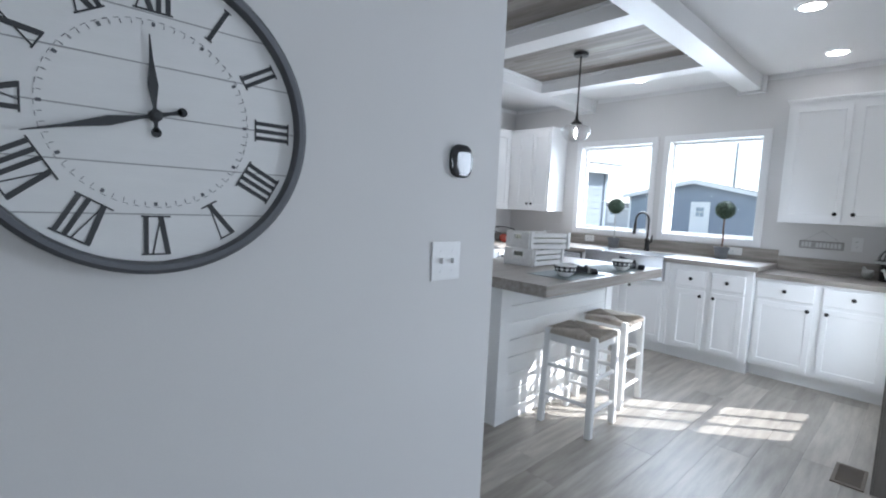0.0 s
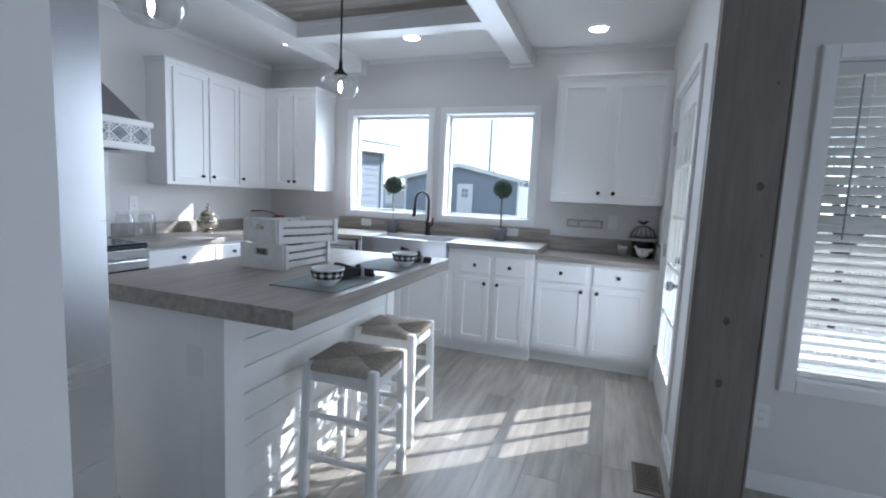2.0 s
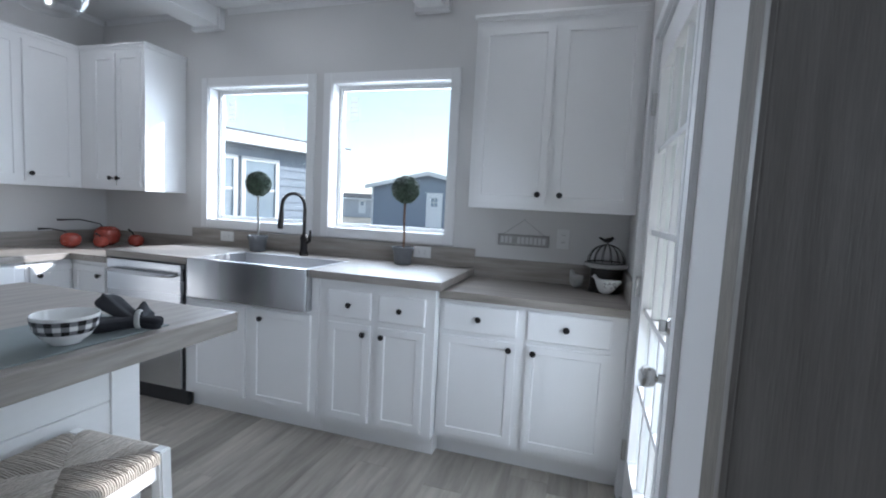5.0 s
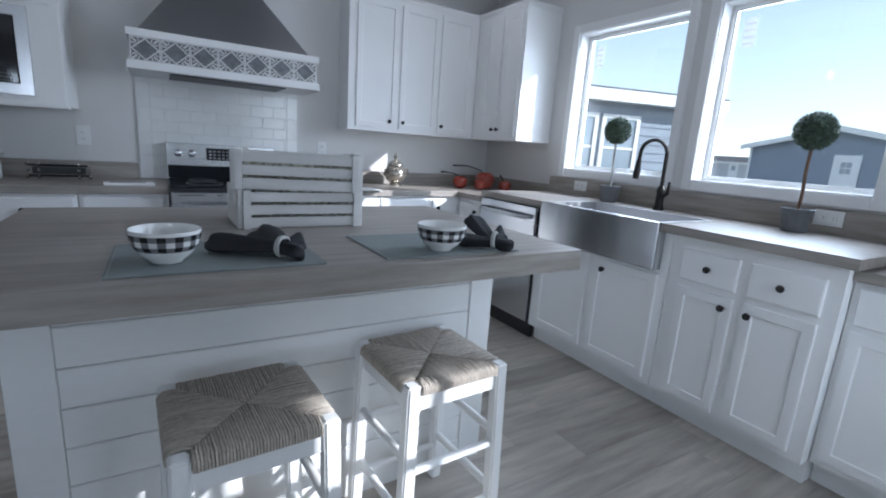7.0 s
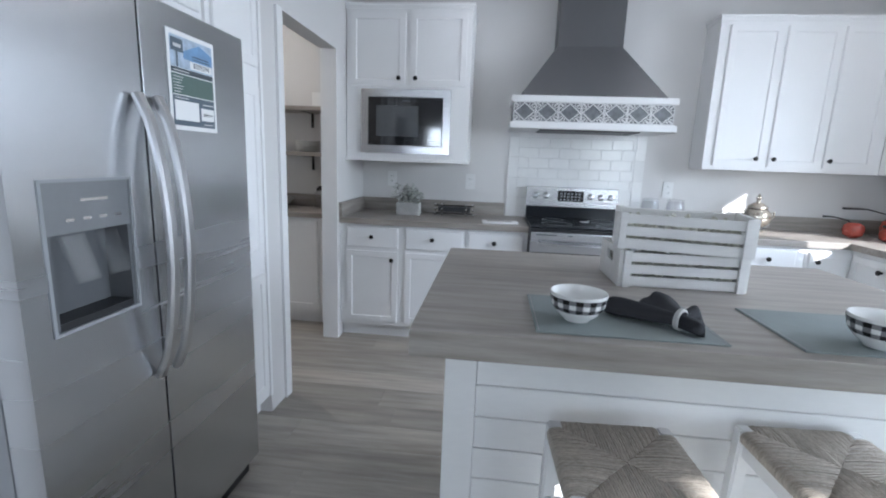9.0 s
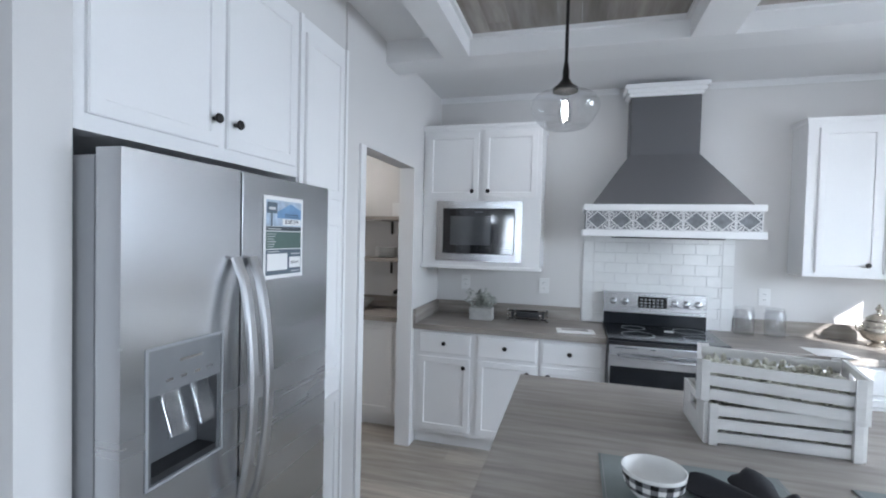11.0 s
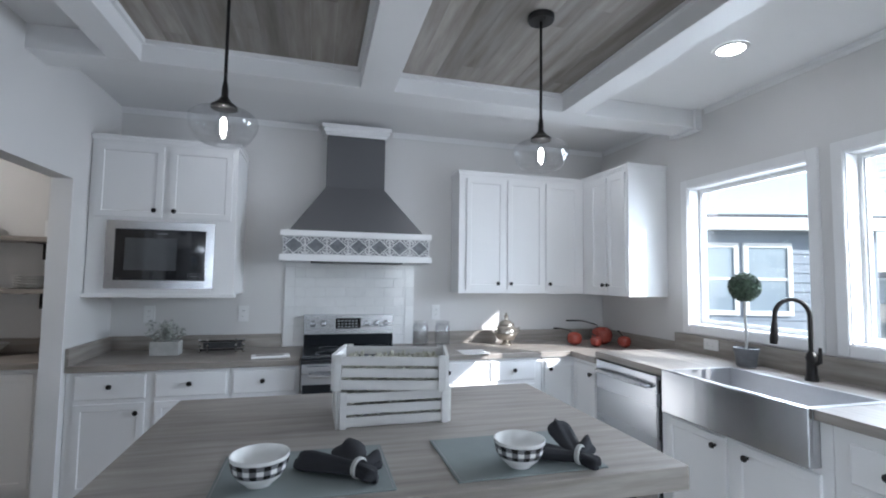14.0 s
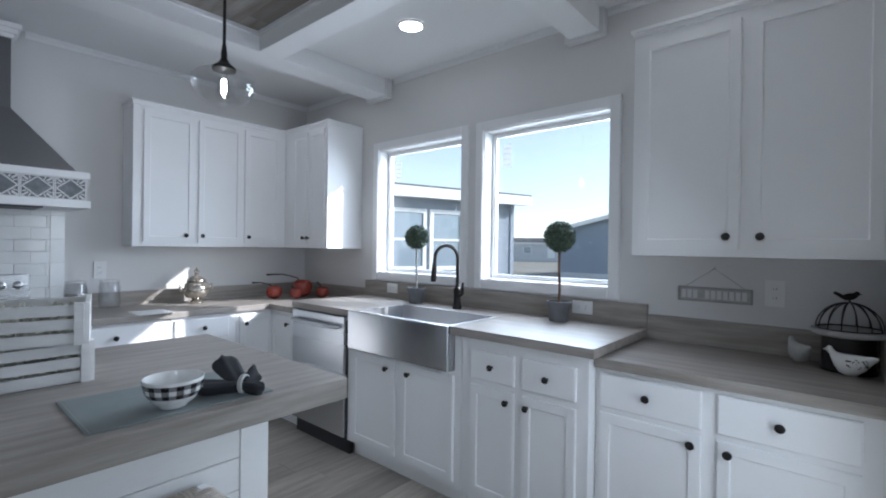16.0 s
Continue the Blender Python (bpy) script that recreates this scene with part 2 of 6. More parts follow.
SIGNEDGE = material("grey_sign_border", (0.34, 0.33, 0.32), 0.75, var=0.12, scale=12, bump=0.03)
SIGNINK = material("white_sign_paint", (0.62, 0.62, 0.62), 0.7, var=0.04)
CLOCKFACE = material("clock_board", (0.74, 0.74, 0.73), 0.6, var=0.02, scale=6, stretch=(1, 0.4, 6), bump=0.01)
CLOCKRIM = material("grey_clock_rim", (0.11, 0.115, 0.125), 0.45, 0.3, var=0.08)
CLOCKINK = material("black_clock_ink", (0.025, 0.027, 0.03), 0.5, var=0.05, bump=0)
CLOCKSEAM = material("clock_seam", (0.36, 0.36, 0.36), 0.8, var=0.05, bump=0)
BLIND = material("blind_slat", (0.8, 0.8, 0.79), 0.45, var=0.02, bump=0.005)
bn = BLIND.node_tree
lit, thin = bn.nodes.new("ShaderNodeMixShader"), bn.nodes.new("ShaderNodeBsdfTranslucent")
thin.inputs[0].default_value, lit.inputs[0].default_value = (0.8, 0.8, 0.79, 1), 0.3
bn.links.new(bn.nodes["Principled BSDF"].outputs[0], lit.inputs[1])
bn.links.new(thin.outputs[0], lit.inputs[2])
bn.links.new(lit.outputs[0], bn.nodes["Material Output"].inputs[0])
SIDING = material("blue_grey_siding", (0.28, 0.315, 0.37), 0.7, var=0.06, scale=2, stretch=(0.4, 0.4, 9), bump=0.01)
SIDINGLIGHT = material("pale_siding", (0.55, 0.56, 0.58), 0.7, var=0.05, scale=2)
ROOF = material("asphalt_shingle", (0.1, 0.1, 0.105), 0.9, var=0.2, scale=8, bump=0.05)
OUTGLASS = material("reflecting_window", (0.3, 0.36, 0.42), 0.1, var=0.15, scale=0.8, bump=0)
GROUND = material("gravel_and_dry_grass", (0.3, 0.28, 0.24), 0.95, var=0.2, scale=0.4, bump=0.05, fine=12)
DECK = material("deck_board", (0.3, 0.27, 0.24), 0.8, var=0.12, scale=4, stretch=(0.5, 6, 1), bump=0.03)
VENT = material("bronze_floor_vent", (0.16, 0.13, 0.1), 0.5, 0.4, var=0.1)
TREEBARK = material("tree_bark", (0.1, 0.085, 0.07), 0.9, var=0.2, scale=12, bump=0.08)


# ---- building helpers ----
def add_box(bm, x0, x1, y0, y1, z0, z1):
    m = Matrix.LocRotScale(((x0 + x1) / 2, (y0 + y1) / 2, (z0 + z1) / 2), None, (abs(x1 - x0), abs(y1 - y0), abs(z1 - z0)))
    return bmesh.ops.create_cube(bm, size=1, matrix=m)["verts"]


def box_bm(x0, x1, y0, y1, z0, z1, bev=0.003, seg=2):
    bm = bmesh.new()
    add_box(bm, x0, x1, y0, y1, z0, z1)
    if bev:
        bmesh.ops.bevel(bm, geom=bm.edges[:], offset=bev, segments=seg, profile=0.7, affect="EDGES")
    return bm


def boxes_bm(*dims):
    bm = bmesh.new()
    for d in dims:
        add_box(bm, *d)
    return bm


def lathe(bm, profile, seg=24, centre=(0, 0, 0), axis="z", closed=True):
    """Turns a profile of (radius, height) round an axis."""
    cx, cy, cz = centre
    rings = []
    for r, h in profile:
        ring = []
        for k in range(seg):
            c, s = math.cos(2 * math.pi * k / seg) * r, math.sin(2 * math.pi * k / seg) * r
            p = {"z": (cx + c, cy + s, cz + h), "y": (cx + c, cy + h, cz - s), "x": (cx + h, cy + c, cz + s)}[axis]
            ring.append(bm.verts.new(p))
        rings.append(ring)
    for a, b in zip(rings, rings[1:]):
        for k in range(seg):
            bm.faces.new((a[k], a[(k + 1) % seg], b[(k + 1) % seg], b[k]))
    if closed:
        bm.faces.new(rings[0][::-1])
        bm.faces.new(rings[-1])
    return bm


def tube(bm, points, radius, seg=10):
    """A round bar along points; radius may be one number or one for each point."""
    pts = [Vector(p) for p in points]
    rings, side = [], None
    for i, p in enumerate(pts):
        d = (pts[min(i + 1, len(pts) - 1)] - pts[max(i - 1, 0)]).normalized()
        if side is None:
            side = d.orthogonal().normalized()
        side = (side - d * side.dot(d)).normalized()
        up = d.cross(side)
        r = radius[i] if isinstance(radius, (list, tuple)) else radius
        rings.append([bm.verts.new(p + side * math.cos(2 * math.pi * k / seg) * r + up * math.sin(2 * math.pi * k / seg) * r) for k in range(seg)])
    for a, b in zip(rings, rings[1:]):
        for k in range(seg):
            bm.faces.new((a[k], a[(k + 1) % seg], b[(k + 1) % seg], b[k]))
    bm.faces.new(rings[0][::-1])
    bm.faces.new(rings[-1])
    return bm


def flat_bar(points, width, depth):
    """A bar of chamfered rectangular section along points in the y-z plane."""
    b = bmesh.new()
    rings = []
    pts = [Vector(p) for p in points]
    c = depth * 0.3
    hw, hd = width / 2, depth / 2
    for i, p in enumerate(pts):
        d = (pts[min(i + 1, len(pts) - 1)] - pts[max(i - 1, 0)]).normalized()
        out = Vector((0, -d.z, d.y))
        ring = [(hw, -hd + c), (hw, hd - c), (hw - c, hd), (-hw + c, hd), (-hw, hd - c), (-hw, -hd + c), (-hw + c, -hd), (hw - c, -hd)]
        rings.append([b.verts.new(p + Vector((x, 0, 0)) + out * y) for x, y in ring])
    for A, B in zip(rings, rings[1:]):
        for k in range(8):
            b.faces.new((A[k], A[(k + 1) % 8], B[(k + 1) % 8], B[k]))
    b.faces.new(rings[0][::-1])
    b.faces.new(rings[-1])
    return b


def mesh_of(name, bm, mat, smooth=False):
    bmesh.ops.recalc_face_normals(bm, faces=bm.faces[:])
    me = bpy.data.meshes.new(name)
    bm.to_mesh(me)
    bm.free()
    me.materials.append(mat)
    if smooth:
        me.polygons.foreach_set("use_smooth", [True] * len(me.polygons))
        me.set_sharp_from_angle(angle=radians(40))
    return me


def part(name, bm, mat, parent=None, label="", smooth=False):
    """One mesh object, in its parent's own axes."""
    ob = new(name, bm if isinstance(bm, bpy.types.Mesh) else mesh_of(name, bm, mat, smooth))
    ob.parent = parent
    if label:
        ob["label"] = label
    return ob


def bpart(name, x0, x1, y0, y1, z0, z1, mat, parent, bev=0.003, label=""):
    return part(name, box_bm(x0, x1, y0, y1, z0, z1, bev), mat, parent, label)


def thing(name, m, label, category, group=""):
    ob = new(name)
    ob.matrix_basis = m
    ob.empty_display_size = 0.1
    return tagged(ob, label, category, group)


def solid(name, bm, mat, label, category, group="", smooth=False):
    return tagged(part(name, bm, mat, None, "", smooth), label, category, group)


def structure(name, bm, mat, label="", category=""):
    return tagged(part(name, bm, mat), label, category, "", "structure")


def facing(side, x, y, z):
    """A frame whose front looks to -y ('s'), +x ('e') or +y ('n')."""
    return pose(x, y, z, 0, 0, {"s": 0, "e": 90, "n": 180}[side])


# ---- structure ----
CEIL_Z = 2.6
WY = 8.19          # window wall
HX = -4.11          # hood wall
RX = -0.145         # wall with the glazed door
WIN = ((-3.075, -2.235), (-2.055, -1.225))
WZ0, WZ1 = 1.103, 2.068

floor = structure("floor", boxes_bm((-4.4, 4.2, -1.2, 6.45, -0.12, -0.008), (-4.4, 0.0, 6.45, 8.2, -0.12, -0.008)), JOINT,
                  "grey wood-look vinyl plank floor", "floor")

bm = boxes_bm((-4.25, WIN[0][0], WY, WY + 0.15, 0, CEIL_Z), (WIN[0][1], WIN[1][0], WY, WY + 0.15, 0, CEIL_Z),
              (WIN[1][1], RX, WY, WY + 0.15, 0, CEIL_Z))
for x0, x1 in WIN:
    add_box(bm, x0, x1, WY, WY + 0.15, 0, WZ0)
    add_box(bm, x0, x1, WY, WY + 0.15, WZ1, CEIL_Z)
structure("wall_north", bm, WALL, "pale grey painted kitchen wall with two windows", "wall")
structure("wall_west", boxes_bm((HX - 0.14, HX, 2.4, WY, 0, CEIL_Z)), WALL, "pale grey painted wall behind the range", "wall")
DY0, DY1, DZ = 6.635, 7.575, 2.02
structure("wall_east", boxes_bm((RX, 0.0, DY1, WY + 0.15, 0, CEIL_Z), (RX, 0.0, 6.24, DY0, 0, CEIL_Z), (RX, 0.0, DY0, DY1, DZ, CEIL_Z)), WALL,
          "white painted wall with a glazed door", "wall")
BX0, BX1, BZ0, BZ1 = 0.31, 1.21, 0.548, 1.92
BY = 6.375
structure("wall_dining", boxes_bm((0.0, 0.08, 6.24, BY, 0, CEIL_Z), (0.0, BX0, BY, BY + 0.14, 0, CEIL_Z), (BX1, 4.2, BY, BY + 0.14, 0, CEIL_Z), (BX0, BX1, BY, BY + 0.14, 0, BZ0),
                                  (BX0, BX1, BY, BY + 0.14, BZ1, CEIL_Z)), WALL, "pale grey painted dining wall with a window", "wall")
CX, CY = -1.09, 4.3
structure("wall_clock", boxes_bm((CX - 0.11, CX, -1.2, CY, 0, CEIL_Z)), WALL, "pale grey painted wall with a round clock", "wall")
PX0, PX1, PZ = -3.5, -2.7, 1.95
PY = 4.258         # face of the wall with the pantry opening
structure("wall_pantry", boxes_bm((PX1, -2.495, 4.15, PY, 0, CEIL_Z), (HX, PX0, 4.15, PY, 0, CEIL_Z), (PX0, PX1, 4.15, PY, PZ, CEIL_Z),
                                  (-2.495, CX - 0.11, 4.07, PY - 0.01, 2.36, CEIL_Z)), WALL, "white painted wall with the pantry opening", "wall")
structure("wall_pantry_inside", boxes_bm((-2.64, -2.56, 2.4, 4.15, 0, CEIL_Z), (HX, -2.64, 2.28, 2.4, 0, CEIL_Z)), WALL)
structure("wall_alcove", boxes_bm((-2.56, CX - 0.11, 3.4, 3.5, 0, CEIL_Z)), WALL)
structure("wall_south", boxes_bm((CX, 4.2, -1.32, -1.2, 0, CEIL_Z)), WALL)
EWIN = ((3.02, 3.48), (3.64, 4.08))
EZ0, EZ1 = 0.9, 2.02
structure("wall_far_east", boxes_bm((4.2, 4.32, -1.32, EWIN[0][0], 0, CEIL_Z), (4.2, 4.32, EWIN[0][1], EWIN[1][0], 0, CEIL_Z), (4.2, 4.32, EWIN[1][1], BY + 0.14, 0, CEIL_Z),
                                    *[(4.2, 4.32, y0, y1, 0, EZ0) for y0, y1 in EWIN], *[(4.2, 4.32, y0, y1, EZ1, CEIL_Z) for y0, y1 in EWIN]), WALL)

# ceiling: white field, weathered boards in two bays, white box beams
TX0, TX1 = -2.965, -1.45
BAYS = ((4.75, 5.845), (6.04, 7.125))
structure("ceiling", boxes_bm((-4.25, 4.32, -1.32, 8.32, CEIL_Z, CEIL_Z + 0.1)), CEIL, "white painted ceiling", "ceiling")
bm = bmesh.new()
rng = random.Random(5)
for y0, y1 in BAYS:
    y = y0
    while y < y1 - 0.005:
        w = min(0.118, y1 - y)
        x = TX0 - rng.random() * 0.7
        while x < TX1:
            ln = 0.75 + rng.random() * 0.6
            a0, a1 = max(x, TX0), min(x + ln, TX1)
            if a1 - a0 > 0.01:
                add_box(bm, a0 + 0.0004, a1 - 0.0004, y + 0.0005, y + w - 0.0005, CEIL_Z - 0.012 - rng.random() * 0.001, CEIL_Z - 0.002)
            x += ln
        y += w
structure("ceiling_boards", bm, CEILWOOD, "weathered grey-brown boards between white ceiling beams", "ceiling")
BZ = 2.475


def beam(name, x0, x1, y0, y1, ends=()):
    b = box_bm(x0, x1, y0, y1, BZ, CEIL_Z, 0.004)
    for d in ends:
        add_box(b, *d)
    return structure(name, b, TRIM, "white painted box beam on the ceiling", "beam")


beam("beam_1", -3.165, TX0, PY, WY, ((-3.19, TX0 + 0.025, WY - 0.05, WY, BZ - 0.02, CEIL_Z - 0.001),))
beam("beam_2", TX1, -1.28, PY, WY, ((TX1 - 0.025, -1.255, WY - 0.05, WY, BZ - 0.02, CEIL_Z - 0.001),))
for k, (y0, y1) in enumerate(((4.6, 4.75), (5.845, 6.04), (7.125, 7.275))):
    beam("beam_%d" % (k + 3), TX0, TX1, y0, y1)
# cove strips round the two bays
bm = bmesh.new()
for y0, y1 in BAYS:
    add_box(bm, TX0, TX0 + 0.02, y0, y1, CEIL_Z - 0.035, CEIL_Z - 0.013)
    add_box(bm, TX1 - 0.02, TX1, y0, y1, CEIL_Z - 0.035, CEIL_Z - 0.013)
    add_box(bm, TX0 + 0.02, TX1 - 0.02, y0, y0 + 0.02, CEIL_Z - 0.035, CEIL_Z - 0.013)
    add_box(bm, TX0 + 0.02, TX1 - 0.02, y1 - 0.02, y1, CEIL_Z - 0.035, CEIL_Z - 0.013)
structure("trim_ceiling", bm, TRIM)


def crown(name, dims, axis, sign):
    """A stepped cornice along a wall: two strips, the upper further out."""
    x0, x1, y0, y1 = dims
    b = bmesh.new()
    for out, z0, z1 in ((0.005, CEIL_Z - 0.042, CEIL_Z - 0.018), (0.012, CEIL_Z - 0.018, CEIL_Z)):
        if axis == "x":
            add_box(b, x0, x1, y0, y0 + sign * out, z0, z1)
        else:
            add_box(b, x0, x0 + sign * out, y0, y1, z0, z1)
    return structure(name, b, TRIM)


crown("cornice_west_1", (HX, HX, PY, 5.62), "y", 1)
crown("cornice_west_2", (HX, HX, 6.21, WY), "y", 1)
crown("cornice_north_1", (HX + 0.04, -3.195, WY, WY), "x", -1)
crown("cornice_north_2", (-2.91, TX1 - 0.03, WY, WY), "x", -1)
crown("cornice_north_3", (-1.25, RX, WY, WY), "x", -1)

BF0 = 7.605
bm = boxes_bm((0.11, 4.2, BY - 0.014, BY, 0, 0.09), (CX, CX + 0.014, -1.2, CY, 0, 0.09), (RX - 0.014, RX, 6.25, DY0 - 0.062, 0, 0.09), (RX - 0.014, RX, DY1 + 0.062, BF0, 0, 0.09))
bmesh.ops.bevel(bm, geom=[e for e in bm.edges if e.verts[0].co.z > 0.05 and e.verts[1].co.z > 0.05], offset=0.006, segments=2, affect="EDGES")
structure("baseboard", bm, TRIM, "white painted baseboard", "baseboard")


def casing_bm(w, h, width, depth, sill=True):
    """A flat frame round an opening w by h, in x and z, lying on y = 0 and standing out to -depth."""
    b = bmesh.new()
    add_box(b, -width, 0, -depth, 0, -width if sill else 0, h + width)
    add_box(b, w, w + width, -depth, 0, -width if sill else 0, h + width)
    add_box(b, 0, w, -depth, 0, h, h + width)
    if sill:
        add_box(b, 0, w, -depth, 0, -width, 0)
    bmesh.ops.bevel(b, geom=[e for e in b.edges if abs(e.verts[0].co.y + depth) < 1e-4 and abs(e.verts[1].co.y + depth) < 1e-4],
                    offset=0.004, segments=2, affect="EDGES")
    return b


def ring_bm(w, h, width, y0, y1):
    return boxes_bm((0, width, y0, y1, 0, h), (w - width, w, y0, y1, 0, h), (width, w - width, y0, y1, 0, width), (width, w - width, y0, y1, h - width, h))


for k, (x0, x1) in enumerate(WIN):
    w, h = x1 - x0, WZ1 - WZ0
    win = tagged(new("window_%d" % (k + 1)), "white vinyl picture window over the sink counter", "window", "kitchen windows", "structure")
    win.matrix_basis = pose(x0, WY, WZ0)
    part("casing", casing_bm(w, h, 0.058, 0.016), TRIM, win)
    part("jamb", ring_bm(w, h, 0.006, 0.0, 0.15), TRIM, win)
    part("window_frame", ring_bm(w - 0.012, h - 0.012, 0.018, 0.085, 0.13), PLATE, win).location = (0.006, 0, 0.006)
    part("sash", ring_bm(w - 0.048, h - 0.048, 0.009, 0.095, 0.12), PLATE, win).location = (0.024, 0, 0.024)
    pane = part("pane", boxes_bm((0.033, w - 0.033, 0.107, 0.109, 0.033, h - 0.033)), GLASS, win)
    pane.visible_shadow = False
    st = part("sticker", boxes_bm((0.075, 0.145, 0.104, 0.1055, h - 0.235, h - 0.075)), STICKER, win, "small translucent maker's label on the pane")
    for q in range(4):
        part("label_line", boxes_bm((0.085, 0.135, 0.1025, 0.1037, h - 0.215 + q * 0.034, h - 0.209 + q * 0.034)), STICKERINK, st)

# pair of windows behind the walk, mirrored in the microwave
for k, (y0, y1) in enumerate(EWIN):
    w, h = y1 - y0, EZ1 - EZ0
    win = tagged(new("window_%d" % (k + 4)), "tall narrow white window of the living area", "window", "living area windows", "structure")
    win.matrix_basis = pose(4.2, y1, EZ0, 0, 0, -90)
    part("casing", casing_bm(w, h, 0.058, 0.016), TRIM, win)
    part("window_frame", ring_bm(w, h, 0.035, 0.06, 0.1), PLATE, win)
    part("meeting_rail", boxes_bm((0.035, w - 0.035, 0.065, 0.095, h / 2 - 0.015, h / 2 + 0.015)), PLATE, win)
    pane = part("pane", boxes_bm((0.035, w - 0.035, 0.079, 0.081, 0.035, h - 0.035)), GLASS, win)
    pane.visible_shadow = False

# dining window with white blinds
win = tagged(new("window_3"), "white window with lowered white slatted blinds", "window", "", "structure")
win.matrix_basis = pose(BX0, BY, BZ0)
w, h = BX1 - BX0, BZ1 - BZ0
part("casing", casing_bm(w, h, 0.058, 0.016), TRIM, win)
part("jamb", ring_bm(w, h, 0.006, 0.0, 0.14), TRIM, win)
part("window_frame", ring_bm(w - 0.012, h - 0.012, 0.035, 0.085, 0.13), PLATE, win).location = (0.006, 0, 0.006)
part("meeting_rail", boxes_bm((0.041, w - 0.041, 0.085, 0.125, h / 2 - 0.02, h / 2 + 0.02)), PLATE, win)
pane = part("pane", boxes_bm((0.041, w - 0.041, 0.106, 0.108, 0.041, h - 0.041)), GLASS, win)
pane.visible_shadow = False
blind = thing("window_blind", pose(BX0, BY + 0.045, BZ0), "white horizontal slatted blind in the dining window", "blind")
bpart("head_rail", 0.012, w - 0.012, -0.028, 0.02, h - 0.055, h - 0.008, BLIND, blind)
bpart("bottom_rail", 0.012, w - 0.012, -0.022, 0.022, 0.012, 0.032, BLIND, blind)
sb = bmesh.new()
add_box(sb, 0.014, w - 0.014, -0.024, 0.024, -0.0012, 0.0012)
for v in sb.verts:
    v.co.z += 0.004 * (1 - (v.co.y / 0.024) ** 2)
slat_me = mesh_of("slat", sb, BLIND)
z = 0.06
while z < h - 0.07:
    s_ = part("slat", slat_me, None, blind)
    s_.matrix_basis = pose(0, 0, z, -43)
    z += 0.041
part("wand", tube(bmesh.new(), [(0.1, -0.035, h - 0.06), (0.102, -0.036, h * 0.46)], 0.004), GREYPLASTIC, blind)
for xx in (0.14, w - 0.14):
    part("ladder_cord", tube(bmesh.new(), [(xx, -0.026, h - 0.06), (xx, -0.026, 0.03)], 0.0012, 6), BLIND, blind)

# glazed door, shut, hinged at the far side
door = tagged(new("door_1"), "white door with fifteen glass panes, shut, satin nickel knob", "door", "", "structure")
door.matrix_basis = pose(RX, DY1, 0, 0, 0, -90)
w, h = DY1 - DY0, DZ
part("casing", casing_bm(w, h, 0.06, 0.016, False), TRIM, door)
part("jamb", boxes_bm((0, 0.012, 0, 0.145, 0, h), (w - 0.012, w, 0, 0.145, 0, h), (0.012, w - 0.012, 0, 0.145, h - 0.012, h)), TRIM, door)
part("threshold", boxes_bm((0.012, w - 0.012, 0.0, 0.14, -0.006, 0.018)), CHROME, door)
GL0, GL1, GZ0, GZ1 = 0.155, w - 0.155, 0.26, 1.86
leaf = part("leaf", boxes_bm((0.015, GL0, 0.012, 0.055, 0.02, h - 0.015), (GL1, w - 0.015, 0.012, 0.055, 0.02, h - 0.015), (GL0, GL1, 0.012, 0.055, 0.02, GZ0),
                             (GL0, GL1, 0.012, 0.055, GZ1, h - 0.015)), TRIM, door)
part("glazing_bead", ring_bm(GL1 - GL0 + 0.05, GZ1 - GZ0 + 0.05, 0.03, 0.004, 0.012), TRIM, door).location = (GL0 - 0.025, 0, GZ0 - 0.025)
for q in (1, 2):
    xx = GL0 + (GL1 - GL0) * q / 3
    bpart("muntin", xx - 0.011, xx + 0.011, 0.018, 0.05, GZ0, GZ1, TRIM, door, 0.003)
for q in (1, 2, 3, 4):
    zz = GZ0 + (GZ1 - GZ0) * q / 5
    bpart("muntin", GL0, GL1, 0.019, 0.049, zz - 0.011, zz + 0.011, TRIM, door, 0.003)
for i in range(3):
    for j in range(5):
        pw, ph = (GL1 - GL0) / 3, (GZ1 - GZ0) / 5
        pn = part("pane", boxes_bm((GL0 + pw * i + 0.011, GL0 + pw * (i + 1) - 0.011, 0.033, 0.035, GZ0 + ph * j + 0.011, GZ0 + ph * (j + 1) - 0.011)), GLASS, door)
        pn.visible_shadow = False
knob_x = w - 0.075
kb = lathe(bmesh.new(), [(0.03, 0.011), (0.03, 0.004), (0.012, 0.0), (0.012, -0.022), (0.024, -0.032), (0.029, -0.045), (0.026, -0.06), (0.012, -0.068)], 20, (knob_x, 0, 0.86), "y")
part("door_knob", kb, CHROME, door, "satin nickel knob", True)
part("deadbolt", lathe(bmesh.new(), [(0.027, 0.011), (0.027, -0.004), (0.018, -0.012)], 18, (knob_x, 0, 1.0), "y"), CHROME, door, "satin nickel deadbolt", True)
part("thumb_turn", box_bm(knob_x - 0.006, knob_x + 0.006, -0.03, -0.012, 0.985, 1.015), CHROME, door)
for zz in (0.24, 0.98, 1.75):
    part("hinge", box_bm(0.006, 0.024, -0.008, 0.011, zz - 0.045, zz + 0.045, 0.003), CHROME, door)

